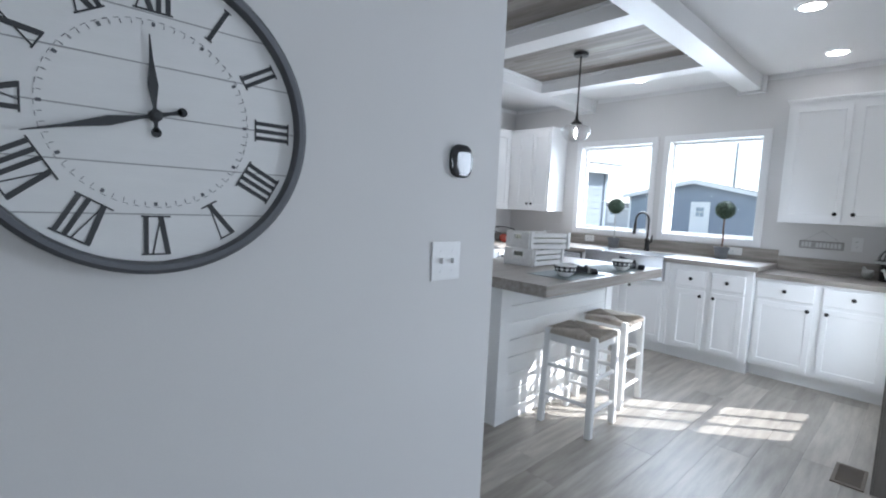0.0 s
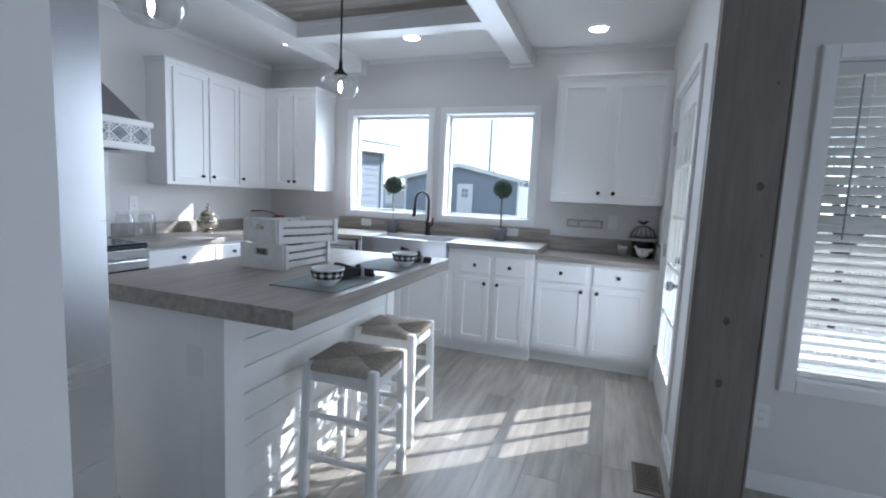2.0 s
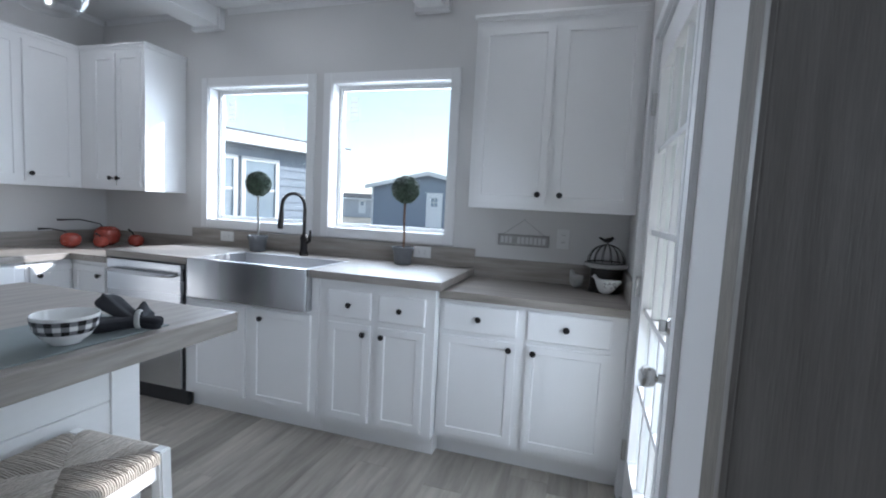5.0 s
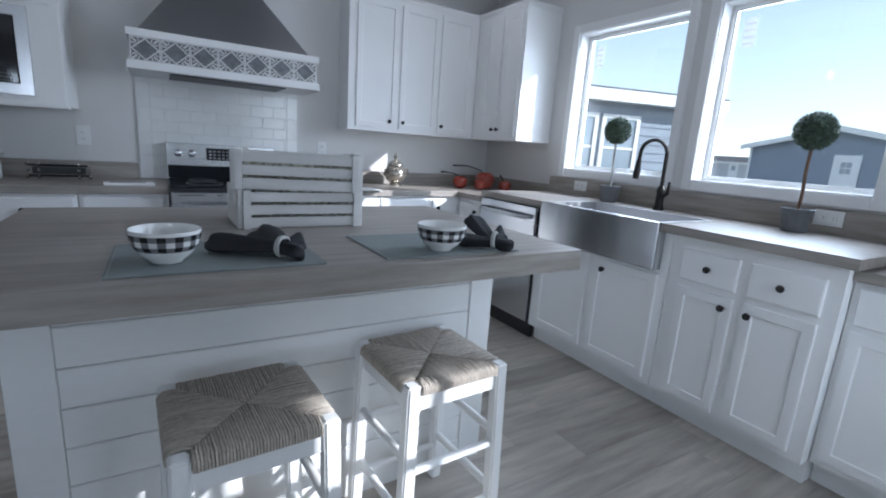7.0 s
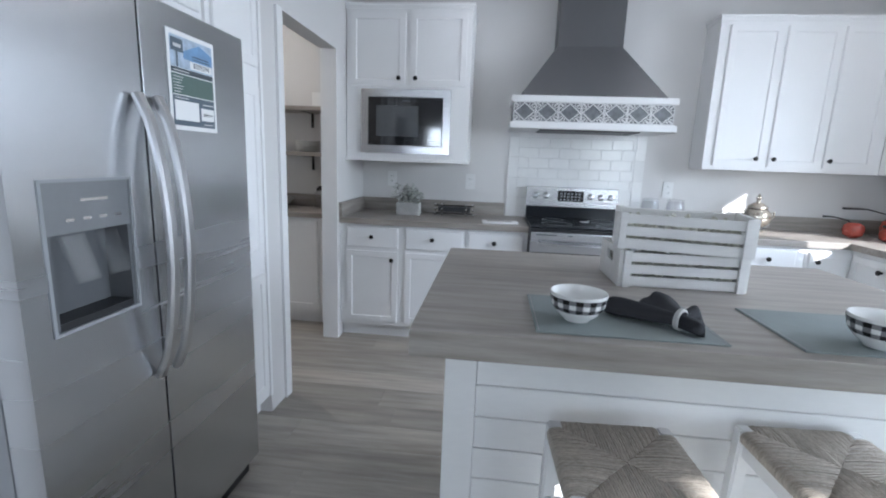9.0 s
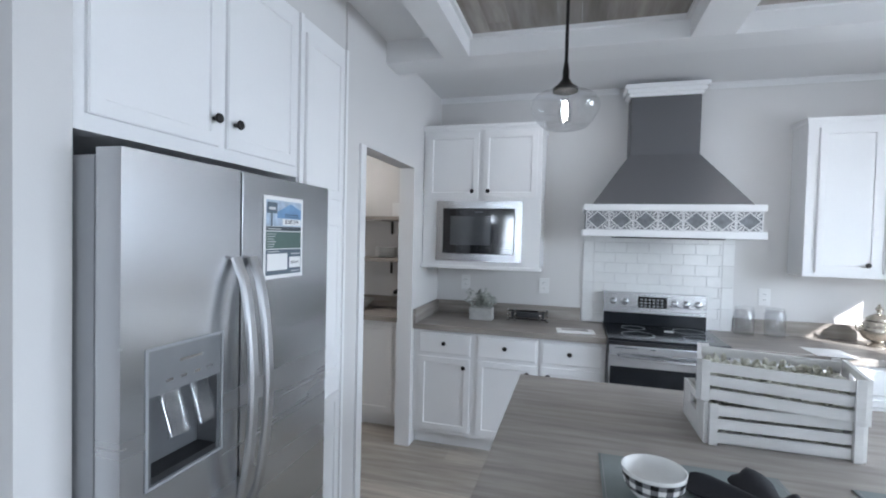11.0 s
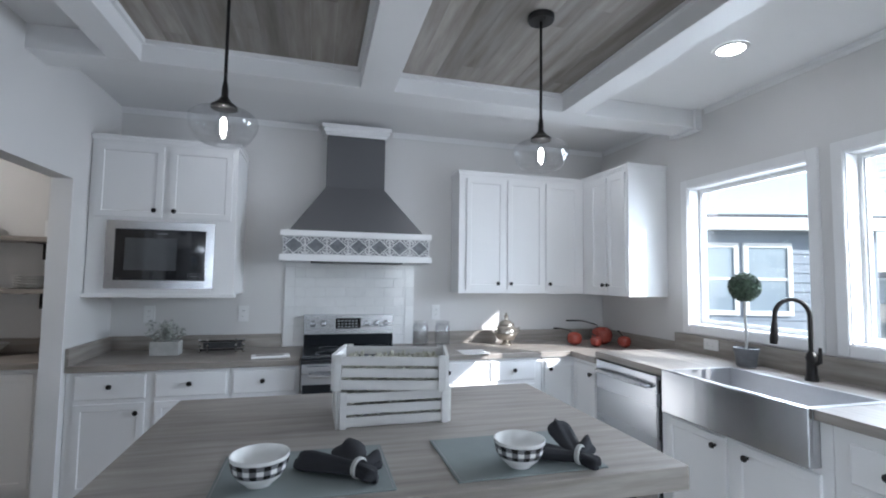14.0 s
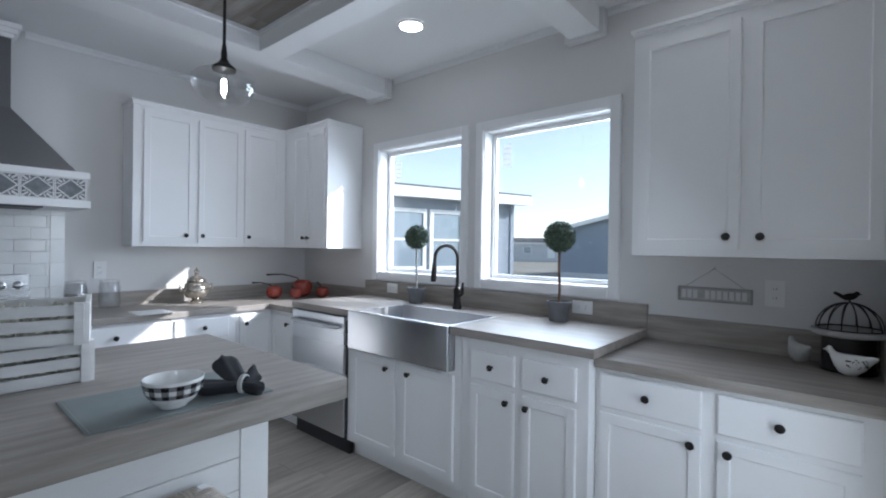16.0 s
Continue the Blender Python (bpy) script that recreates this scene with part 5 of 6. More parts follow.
for A, B in zip(rings, rings[1:]):
    for k in range(40):
        tb.faces.new((A[k], A[(k + 1) % 40], B[(k + 1) % 40], B[k]))
tb.faces.new(rings[0])
tb.faces.new(rings[-1][::-1])
part("body", tb, BLACKGLASS, th, "", True)
back = bmesh.new()
outline = [(math.copysign(abs(math.cos(q)) ** 0.68, math.cos(q)) * 0.0475, math.copysign(abs(math.sin(q)) ** 0.68, math.sin(q)) * 0.0515) for q in (2 * math.pi * k / 40 for k in range(40))]
near_ring, wall_ring = [[back.verts.new((px, y_, pz)) for px, pz in outline] for y_ in (-0.006, 0.0)]
for k in range(40):
    back.faces.new((wall_ring[k], wall_ring[(k + 1) % 40], near_ring[(k + 1) % 40], near_ring[k]))
back.faces.new(wall_ring)
back.faces.new(near_ring[::-1])
part("backplate", back, PLATE, th, "thin white plastic backplate", True)
bpart("badge", -0.012, 0.012, -0.0173, -0.0164, -0.041, -0.039, GREYPLASTIC, th, 0.0)


def wall_plate(name, m, label, kind):
    """kind: 'switch2', or 'outlet', upright or lying."""
    p = thing(name, m, label, "switch" if kind == "switch2" else "socket")
    w_ = 0.058 if kind == "switch2" else 0.036
    part("plate", box_bm(-w_, w_, -0.006, 0, -0.058, 0.058, 0.003), PLATE, p)
    if kind == "switch2":
        for xx in (-0.023, 0.023):
            t_ = box_bm(xx - 0.004, xx + 0.004, -0.018, -0.005, -0.006, 0.009, 0.002)
            part("toggle", t_, PLATE, p)
            for zz in (-0.03, 0.03):
                part("screw", lathe(bmesh.new(), [(0.003, -0.006), (0.003, -0.0072)], 8, (xx, 0, zz), "y"), PLATE, p)
    else:
        for zz in (-0.02, 0.02):
            f = part("receptacle", box_bm(-0.016, 0.016, -0.008, -0.005, zz - 0.014, zz + 0.014, 0.002), PLATE, p)
            for xx in (-0.006, 0.006):
                part("slot", boxes_bm((xx - 0.001, xx + 0.001, -0.0086, -0.0081, zz - 0.004, zz + 0.005)), BLACK, f)
    return p


wall_plate("light_switch", pose(CX, 4.077, 1.134, 0, 0, 90), "white double light switch on the clock wall", "switch2")
wall_plate("power_outlet", pose(HX, 5.12, 1.12, 0, 0, 90), "white power outlet above the worktop", "outlet")
wall_plate("power_outlet", pose(HX, 4.5, 1.12, 0, 0, 90), "white power outlet under the microwave", "outlet")
wall_plate("power_outlet", pose(HX, 6.6, 1.12, 0, 0, 90), "white power outlet beside the glass jars", "outlet")
wall_plate("power_outlet", pose(-0.5, WY, 1.13), "white power outlet beside the hanging sign", "outlet")
wall_plate("power_outlet", pose(-2.88, WY - 0.021, 0.99, 0, 90, 0), "white power outlet set in the splashback", "outlet")
wall_plate("power_outlet", pose(-1.36, WY - 0.021, 0.99, 0, 90, 0), "white power outlet set in the splashback", "outlet")
wall_plate("power_outlet", pose(0.2, BY, 0.36), "white power outlet under the dining window", "outlet")

vt = thing("floor_vent", pose(-0.257, 6.24, 0), "bronze slotted floor register", "vent")
part("frame", ring_bm(0.13, 0.26, 0.015, 0, 0.006), VENT, vt).matrix_basis = pose(-0.065, -0.13, 0, 0, 0, 0) @ Matrix(((1, 0, 0, 0), (0, 0, 1, 0), (0, 1, 0, 0), (0, 0, 0, 1)))
for q in range(12):
    bpart("louvre", -0.05, 0.05, -0.112 + q * 0.0192, -0.102 + q * 0.0192, 0.001, 0.005, VENT, vt, 0.0)


# ---- on the island ----
def crate(label, m):
    c = thing("wooden_crate", m, label, "crate", "crates on the island")
    L, D, H = 0.39, 0.245, 0.118     # length along y, depth along x
    bpart("bottom", -D + 0.01, -0.01, 0.01, L - 0.01, 0.0, 0.01, CRATE, c, 0.001)
    for xx in (-D, -0.012):
        for q in range(3):
            bpart("slat", xx, xx + 0.01, 0.012, L - 0.012, 0.005 + q * 0.0385, 0.034 + q * 0.0385, CRATE, c, 0.0015)
        for yy in (0.012, L - 0.034):
            bpart("batten", xx + (-0.006 if xx > -0.1 else 0.0) + (0.0165 if xx > -0.1 else -0.0065), xx + (0.022 if xx > -0.1 else -0.0005), yy, yy + 0.022, 0, H, CRATE, c, 0.0015)
    for yy in (0.0, L - 0.011):
        e_ = boxes_bm((-D, -0.001, yy, yy + 0.011, 0, H * 0.55), (-D, -D * 0.66, yy, yy + 0.011, H * 0.55, H * 0.82), (-D * 0.34, -0.001, yy, yy + 0.011, H * 0.55, H * 0.82),
                      (-D, -0.001, yy, yy + 0.011, H * 0.82, H))
        part("end_board", e_, CRATE, c)
    return c


def moss_bm(x0, x1, y0, y1, z, seed):
    r = random.Random(seed)
    b = bmesh.new()
    for k in range(700):
        s_ = 0.009 + r.random() * 0.012
        m = Matrix.Translation((r.uniform(x0, x1), r.uniform(y0, y1), z - 0.072 * r.random())) @ Euler((r.random() * 6, r.random() * 6, r.random() * 6)).to_matrix().to_4x4() @ Matrix.Diagonal((s_, s_ * 0.5, s_ * 0.4, 1))
        bmesh.ops.create_icosphere(b, subdivisions=1, radius=1, matrix=m)
    return b


c1 = crate("whitewashed slatted wooden crate on the island", pose(-1.935, 5.712, ISZ, 0, 0, 0.5))
c2 = crate("whitewashed slatted crate stacked askew on another", pose(-1.962, 5.695, ISZ + 0.1185, 0, 0, -13))
for c_ in (c1, c2):
    ms = solid("dried_moss", moss_bm(-0.222, -0.021, 0.025, 0.365, 0.09, 4), MOSS, "dried moss filling inside the crate", "moss")
    ms.matrix_basis = c_.matrix_basis


def bowl(x, y, z):
    b = thing("bowl", pose(x, y, z), "white ceramic bowl with a black buffalo check band", "bowl", "place settings")
    prof = [(0.028, 0.0), (0.034, 0.002), (0.036, 0.006), (0.056, 0.022), (0.071, 0.045), (0.076, 0.07), (0.077, 0.078), (0.074, 0.0785), (0.073, 0.07), (0.067, 0.045), (0.05, 0.024), (0.03, 0.012)]
    b.scale = (0.88, 0.88, 0.92)
    part("body", lathe(bmesh.new(), prof, 52), CERAMIC, b, "", True)

    def rad(zz):
        for (ra, za), (rb, zb) in zip(prof, prof[1:]):
            if za <= zz <= zb:
                return ra + (rb - ra) * (zz - za) / (zb - za) + 0.0007
        return 0.07
    seg = 52
    cb = bmesh.new()
    grid_ = [[cb.verts.new((rad(zz) * math.cos(2 * math.pi * k / seg), rad(zz) * math.sin(2 * math.pi * k / seg), zz)) for k in range(seg)] for zz in (0.033, 0.045, 0.057, 0.0695)]
    for row in range(3):
        for k in range(seg):
            f = cb.faces.new((grid_[row][k], grid_[row][(k + 1) % seg], grid_[row + 1][(k + 1) % seg], grid_[row + 1][k]))
            f.material_index = (2 if k // 2 % 2 else 1) if row % 2 == 0 else (1 if k // 2 % 2 else 0)
    band = part("check_band", cb, CERAMIC, b, "black and grey buffalo check band", True)
    band.data.materials.append(GREYGLAZE)
    band.data.materials.append(CHECK)
    return b


def napkin(x, y, z, lobes):
    """Cloth drawn through a ring; each lobe is (heading, length, half width, lift)."""
    n_ = thing("napkin", pose(x, y, z), "black cloth napkin gathered in a pale ring", "napkin", "place settings")
    r = random.Random(int(abs(y) * 50))
    for heading, ln, wd, lift in lobes:
        b = bmesh.new()
        a_ = radians(heading)
        d, sd = Vector((math.cos(a_), math.sin(a_), 0)), Vector((-math.sin(a_), math.cos(a_), 0))
        ph = r.random() * 6
        rows_ = []
        for i in range(15):
            u = i / 14
            tip = 1.0 if u < 0.72 else math.sqrt(max(1 - ((u - 0.72) / 0.285) ** 2, 0.02))
            w_ = (0.016 + (wd - 0.016) * u ** 0.8) * tip
            h_ = (0.014 + 0.004 * u) * (0.4 + 0.6 * tip)
            zc = 0.022 + lift * u ** 1.3
            row_ = []
            for k in range(28):
                q = 2 * math.pi * k / 28
                ruffle = 1 + 0.2 * math.sin(3 * q + ph + 1.5 * u) + 0.05 * math.sin(7 * q + ph * 2 - u)
                e_ = ln * u * (1 + 0.05 * math.sin(q + ph) * u)
                p = d * e_ + sd * (math.cos(q) * w_ * ruffle) + Vector((0, 0, zc + math.sin(q) * h_ * ruffle + 0.005 * u * math.sin(math.cos(q) * 4 + ph)))
                p.z = max(p.z, 0.0008)
                row_.append(b.verts.new(p))
            rows_.append(row_)
        for A, B in zip(rows_, rows_[1:]):
            for k in range(28):
                b.faces.new((A[k], A[(k + 1) % 28], B[(k + 1) % 28], B[k]))
        b.faces.new(rows_[0][::-1])
        b.faces.new(rows_[-1])
        part("fold", b, NAPKIN, n_, "", True)
    a_ = lobes[0][0]
    rg_ = part("napkin_ring", lathe(bmesh.new(), [(0.021, -0.007), (0.025, -0.005), (0.026, 0.0), (0.025, 0.005), (0.021, 0.007)], 24, (0, 0, 0), "y", False), CONCRETE, n_, "pale woven ring", True)
    rg_.matrix_basis = pose(0.004, 0.003, 0.0265, 0, 0, a_ + 90)
    return n_


for y0, y1 in ((5.418, 5.835), (5.985, 6.4)):
    pm = box_bm(-1.762, -1.465, y0, y1, ISZ, ISZ + 0.004, 0.0015)
    ob = solid("placemat", pm, MAT, "sage grey woven cloth placemat on the island", "placemat", "place settings")
    for q in (y0 + 0.006, y1 - 0.008):
        part("hem_stitch", boxes_bm((-1.754, -1.473, q, q + 0.002, ISZ + 0.004, ISZ + 0.0047)), CLOCKSEAM, ob)
bowl(-1.562, 5.523, ISZ + 0.004)
bowl(-1.522, 6.17, ISZ + 0.004)
napkin(-1.542, 5.75, ISZ + 0.004, ((40, 0.06, 0.024, -0.004), (235, 0.17, 0.043, 0.002), (185, 0.125, 0.05, 0.02), (130, 0.075, 0.032, 0.008)))
napkin(-1.496, 6.328, ISZ + 0.004, ((35, 0.06, 0.02, -0.008), (240, 0.11, 0.035, 0.0), (178, 0.12, 0.04, 0.05), (125, 0.07, 0.028, 0.02)))


# ---- on the worktops ----
def topiary(x, y, stem_mat, label):
    t = thing("topiary", pose(x, y, HIGH), label, "plant", "topiaries by the windows")
    part("pot", lathe(bmesh.new(), [(0.045, 0), (0.05, 0.003), (0.06, 0.085), (0.066, 0.087), (0.067, 0.108), (0.06, 0.109), (0.058, 0.095), (0.02, 0.093)], 28), POT, t, "grey stone pot", True)
    part("stem", tube(bmesh.new(), [(0, 0, 0.09), (0.003, 0.002, 0.18), (-0.002, 0, 0.28), (0, 0, 0.4)], 0.0075, 10), stem_mat, t, "", True)
    b = bmesh.new()
    r = random.Random(int(abs(x) * 100))
    bmesh.ops.create_icosphere(b, subdivisions=2, radius=0.07, matrix=Matrix.Translation((0, 0, 0.46)))
    for k in range(2400):
        d = Vector((r.gauss(0, 1), r.gauss(0, 1), r.gauss(0, 1))).normalized()
        c = Vector((0, 0, 0.46)) + d * (0.07 + r.random() * 0.014)
        s1 = d.orthogonal().normalized()
        s1.rotate(Matrix.Rotation(r.random() * 6.28, 3, d))
        s2 = d.cross(s1)
        tip = (s1 + d * r.uniform(0.2, 1.2)).normalized()
        ln, wd = 0.009 + r.random() * 0.006, 0.0035 + r.random() * 0.002
        vs = [b.verts.new(p) for p in (c - tip * ln * 0.5, c + s2 * wd, c + tip * ln, c - s2 * wd)]
        b.faces.new((vs[0], vs[1], vs[2]))
        b.faces.new((vs[0], vs[2], vs[3]))
    part("foliage_ball", b, LEAF, t, "clipped green foliage ball")
    return t


topiary(-2.53, 8.065, CONCRETE, "small ball topiary with pale stem in grey pot")
topiary(-1.45, 8.065, BARK, "small ball topiary with brown stem in grey pot")


def cherry(x, y, r_, stem, label):
    a_ = thing("ceramic_cherry", pose(x, y, LOW), label, "ornament", "red ceramic cherries")
    prof = [(r_ * 0.35, 0), (r_ * 0.85, r_ * 0.3), (r_, r_ * 0.85), (r_ * 0.9, r_ * 1.35), (r_ * 0.55, r_ * 1.62), (r_ * 0.15, r_ * 1.5)]
    part("body", lathe(bmesh.new(), prof, 24), APPLE, a_, "", True)
    part("stem", tube(bmesh.new(), stem, [0.006] + [0.0045] * (len(stem) - 2) + [0.008], 8), BRONZE, a_, "dark curved stem", True)


cherry(-3.82, 7.72, 0.062, [(0, 0, 0.07), (-0.02, -0.03, 0.115), (-0.06, -0.09, 0.13), (-0.1, -0.14, 0.128)], "red ceramic cherry with a curved dark stem")
cherry(-3.82, 7.98, 0.086, [(0, 0, 0.095), (-0.02, -0.04, 0.16), (-0.08, -0.14, 0.19), (-0.15, -0.25, 0.185)], "large red ceramic cherry with a long dark stem")
cherry(-3.7, 7.845, 0.049, [(0, 0, 0.055), (-0.005, -0.01, 0.09), (-0.015, -0.03, 0.1)], "small red ceramic cherry with a short stem")
cherry(-3.62, 8.05, 0.053, [(0, 0, 0.06), (-0.02, -0.01, 0.1), (-0.04, -0.03, 0.13)], "small red ceramic cherry with an upright stem")

gj = thing("lidded_urn", pose(-3.92, 7.15, LOW), "mercury glass lidded urn on the corner worktop", "urn")
gj.scale = (1.14, 1.14, 1.06)
part("foot", lathe(bmesh.new(), [(0.045, 0), (0.045, 0.008), (0.025, 0.022), (0.022, 0.03)], 28), MERCURY, gj, "", True)
part("body", lathe(bmesh.new(), [(0.022, 0.028), (0.06, 0.045), (0.083, 0.085), (0.08, 0.12), (0.055, 0.15), (0.045, 0.155)], 32), MERCURY, gj, "", True)
part("lid", lathe(bmesh.new(), [(0.058, 0.155), (0.056, 0.165), (0.03, 0.185), (0.012, 0.195), (0.01, 0.205), (0.018, 0.22), (0.008, 0.236), (0.003, 0.25)], 28), MERCURY, gj, "", True)
for k in (-1, 1):
    part("handle", tube(bmesh.new(), [(0, k * 0.075, 0.12), (0, k * 0.1, 0.13), (0, k * 0.1, 0.1), (0, k * 0.082, 0.085)], 0.006, 8), MERCURY, gj, "", True)
for yy in (6.45, 6.63):
    j = thing("glass_jar", pose(-4.0, yy, LOW), "clear glass storage jar with a glass lid", "jar", "glass jars")
    q = part("body", lathe(bmesh.new(), [(0.05, 0), (0.06, 0.004), (0.062, 0.02), (0.062, 0.15), (0.052, 0.17), (0.052, 0.172), (0.049, 0.17), (0.058, 0.148), (0.058, 0.02), (0.05, 0.008)], 28), JARGLASS, j, "", True)
    q.visible_shadow = False
    q = part("lid", lathe(bmesh.new(), [(0.056, 0.172), (0.058, 0.18), (0.056, 0.19), (0.02, 0.196)], 28), JARGLASS, j, "", True)
    q.visible_shadow = False
pl = thing("planter", pose(-3.88, 4.68, LOW), "square concrete planter with pale dried sprigs", "plant")
pb = box_bm(-0.055, 0.055, -0.085, 0.085, 0, 0.09, 0.004)
part("pot", pb, CONCRETE, pl)
sp = bmesh.new()
r = random.Random(21)
for k in range(38):
    a_, rr = r.random() * 6.28, r.random() * 0.07
    top_ = Vector((math.cos(a_) * rr * 1.5, math.sin(a_) * rr * 1.7, 0.12 + r.random() * 0.11))
    base = Vector((math.cos(a_) * rr * 0.5, math.sin(a_) * rr * 0.8, 0.08))
    tube(sp, [base, (base + top_) / 2 + Vector((0, 0, 0.015)), top_], 0.0012, 4)
    for q in range(7):
        c = base.lerp(top_, 0.35 + 0.65 * q / 6)
        d = Vector((r.gauss(0, 1), r.gauss(0, 1), r.gauss(0, 0.6))).normalized()
        s2 = d.orthogonal().normalized() * 0.0095
        vs = [sp.verts.new(p) for p in (c, c + d * 0.015 + s2, c + d * 0.033, c + d * 0.015 - s2)]
        sp.faces.new((vs[0], vs[1], vs[2]))
        sp.faces.new((vs[0], vs[2], vs[3]))
part("foliage", sp, PALELEAF, pl, "pale dried leafy sprigs")
ty = thing("metal_trivet", pose(-3.93, 5.02, LOW), "dark metal handled tray with silver beads", "tray")
bpart("plate", -0.02, 0.04, -0.12, 0.12, 0.03, 0.07, BLACK, ty, 0.004)
for zz in (0.022, 0.08):
    part("rail", tube(bmesh.new(), [(0.045, -0.14, zz), (0.045, 0.14, zz)], 0.006, 8), BRONZE, ty, "", True)
for yy in (-0.14, -0.09, 0.09, 0.14):
    for zz in (0.014, 0.05, 0.085):
        part("bead", lathe(bmesh.new(), [(0.004, -0.012), (0.012, 0), (0.004, 0.012)], 12, (0.045, yy, zz)), CHROME, ty, "", True)
bk = thing("booklet", pose(-3.66, 5.36, LOW, 0, 0, 6), "white booklet lying on the worktop", "booklet")
bpart("cover", -0.05, 0.06, -0.12, 0.12, 0.0, 0.012, PAPER, bk, 0.002)
bpart("print_block", -0.03, 0.04, -0.09, 0.08, 0.0122, 0.013, SIGNWOOD, bk, 0.0)
bk2 = solid("paper_sheet", box_bm(-3.72, -3.5, 6.66, 6.86, LOW, LOW + 0.0015, 0.0), PAPER, "loose white paper sheet on the worktop", "paper")

# right-hand worktop: cloche, hen, bird, sign
cl = thing("wire_cloche", pose(-0.26, 8.045, LOW + 0.03), "dark wire cloche with a bird finial on a stand", "cloche")
part("stand", lathe(bmesh.new(), [(0.085, -0.03), (0.085, -0.02), (0.08, -0.018), (0.08, 0.1), (0.085, 0.1)], 30), BRONZE, cl, "dark round stand", True)
part("tray", lathe(bmesh.new(), [(0.09, 0.1), (0.112, 0.108), (0.114, 0.124), (0.11, 0.126), (0.02, 0.12)], 32), SIGNWOOD, cl, "pale wooden tray", True)
for k in range(14):
    a_ = 2 * math.pi * k / 14
    pts = [(math.cos(a_) * 0.098 * math.cos(q), math.sin(a_) * 0.098 * math.cos(q), 0.126 + 0.1 * math.sin(q)) for q in [math.pi / 2 * i / 8 for i in range(9)]]
    part("wire", tube(bmesh.new(), pts, 0.0022, 6), BRONZE, cl)
part("hoop", lathe(bmesh.new(), [(0.096, 0.126), (0.101, 0.126), (0.101, 0.131), (0.096, 0.131), (0.096, 0.126)], 32, closed=False), BRONZE, cl)
bb = bmesh.new()
bmesh.ops.create_uvsphere(bb, u_segments=14, v_segments=10, radius=1, matrix=pose(0, 0, 0.248, 0, -15) @ Matrix.Diagonal((0.024, 0.012, 0.013, 1)))
bmesh.ops.create_uvsphere(bb, u_segments=10, v_segments=8, radius=0.0095, matrix=Matrix.Translation((0.02, 0, 0.26)))
tube(bb, [(0.026, 0, 0.26), (0.036, 0, 0.258)], [0.003, 0.0006], 6)
tube(bb, [(-0.018, 0, 0.245), (-0.045, 0, 0.262)], [0.008, 0.006], 6)
tube(bb, [(0, 0, 0.224), (0, 0, 0.24)], 0.003, 6)
part("bird_finial", bb, BRONZE, cl, "", True)


def bird_bm(s_):
    """A plump sitting bird: body rings along its length, raised tail, head and beak."""
    b = bmesh.new()
    prof = [(-0.105, 0.005, 0.098), (-0.085, 0.018, 0.088), (-0.06, 0.034, 0.068), (-0.03, 0.047, 0.055), (0.0, 0.05, 0.05), (0.03, 0.045, 0.055), (0.05, 0.034, 0.07),
            (0.062, 0.025, 0.09), (0.068, 0.022, 0.104), (0.078, 0.016, 0.112), (0.088, 0.006, 0.11), (0.1, 0.0015, 0.106)]
    rings_ = []
    for x, rr, zc in prof:
        rings_.append([b.verts.new((x * s_, math.cos(2 * math.pi * k / 18) * rr * 0.85 * s_, max((zc + math.sin(2 * math.pi * k / 18) * rr) * s_, 0.0))) for k in range(18)])
    for A, B in zip(rings_, rings_[1:]):
        for k in range(18):
            b.faces.new((A[k], A[(k + 1) % 18], B[(k + 1) % 18], B[k]))
    b.faces.new(rings_[0][::-1])
    b.faces.new(rings_[-1])
    return b


hen = thing("ceramic_hen", pose(-0.26, 7.945, LOW, 0, 0, 160), "white ceramic hen with speckled wings", "ornament")
hen.scale = (0.8, 0.8, 0.8)
part("body", bird_bm(0.98), CERAMIC, hen, "", True)
rr = random.Random(2)
for sg in (-1, 1):
    wb = bmesh.new()
    for k in range(34):
        x_, z_ = rr.uniform(-0.075, 0.0), rr.uniform(0.045, 0.085)
        bmesh.ops.create_icosphere(wb, subdivisions=1, radius=0.0035, matrix=Matrix.Translation((x_, sg * (0.0395 - abs(x_ + 0.01) * 0.27), z_)))
    part("wing_speckle", wb, CHECK, hen, "black speckled wing")
bd = solid("stone_bird", bird_bm(0.75), CONCRETE, "weathered stone bird ornament beside the hen", "ornament", smooth=True)
bd.matrix_basis = pose(-0.41, 8.085, LOW, 0, 0, 120)

sg = thing("hanging_sign", pose(-0.88, WY, 1.072), "grey weathered wooden sign hung on a string", "sign")
bpart("board", 0.0, 0.3, -0.014, -0.002, 0.0, 0.068, SIGNWOOD, sg, 0.002)
part("border", ring_bm(0.3, 0.068, 0.008, -0.018, -0.0138), SIGNEDGE, sg, "darker raised border")
for k in range(11):
    if k != 3:
        bpart("letter_bar", 0.016 + k * 0.0246, 0.034 + k * 0.0246, -0.0165, -0.0136, 0.015, 0.053, SIGNINK, sg, 0.001)
part("string", tube(bmesh.new(), [(0.03, -0.008, 0.068), (0.15, -0.004, 0.155), (0.27, -0.008, 0.068)], 0.0016, 6), SIGNWOOD, sg)
part("nail", lathe(bmesh.new(), [(0.003, 0.0), (0.003, -0.008)], 8, (0.15, 0, 0.157), "y"), CHROME, sg)

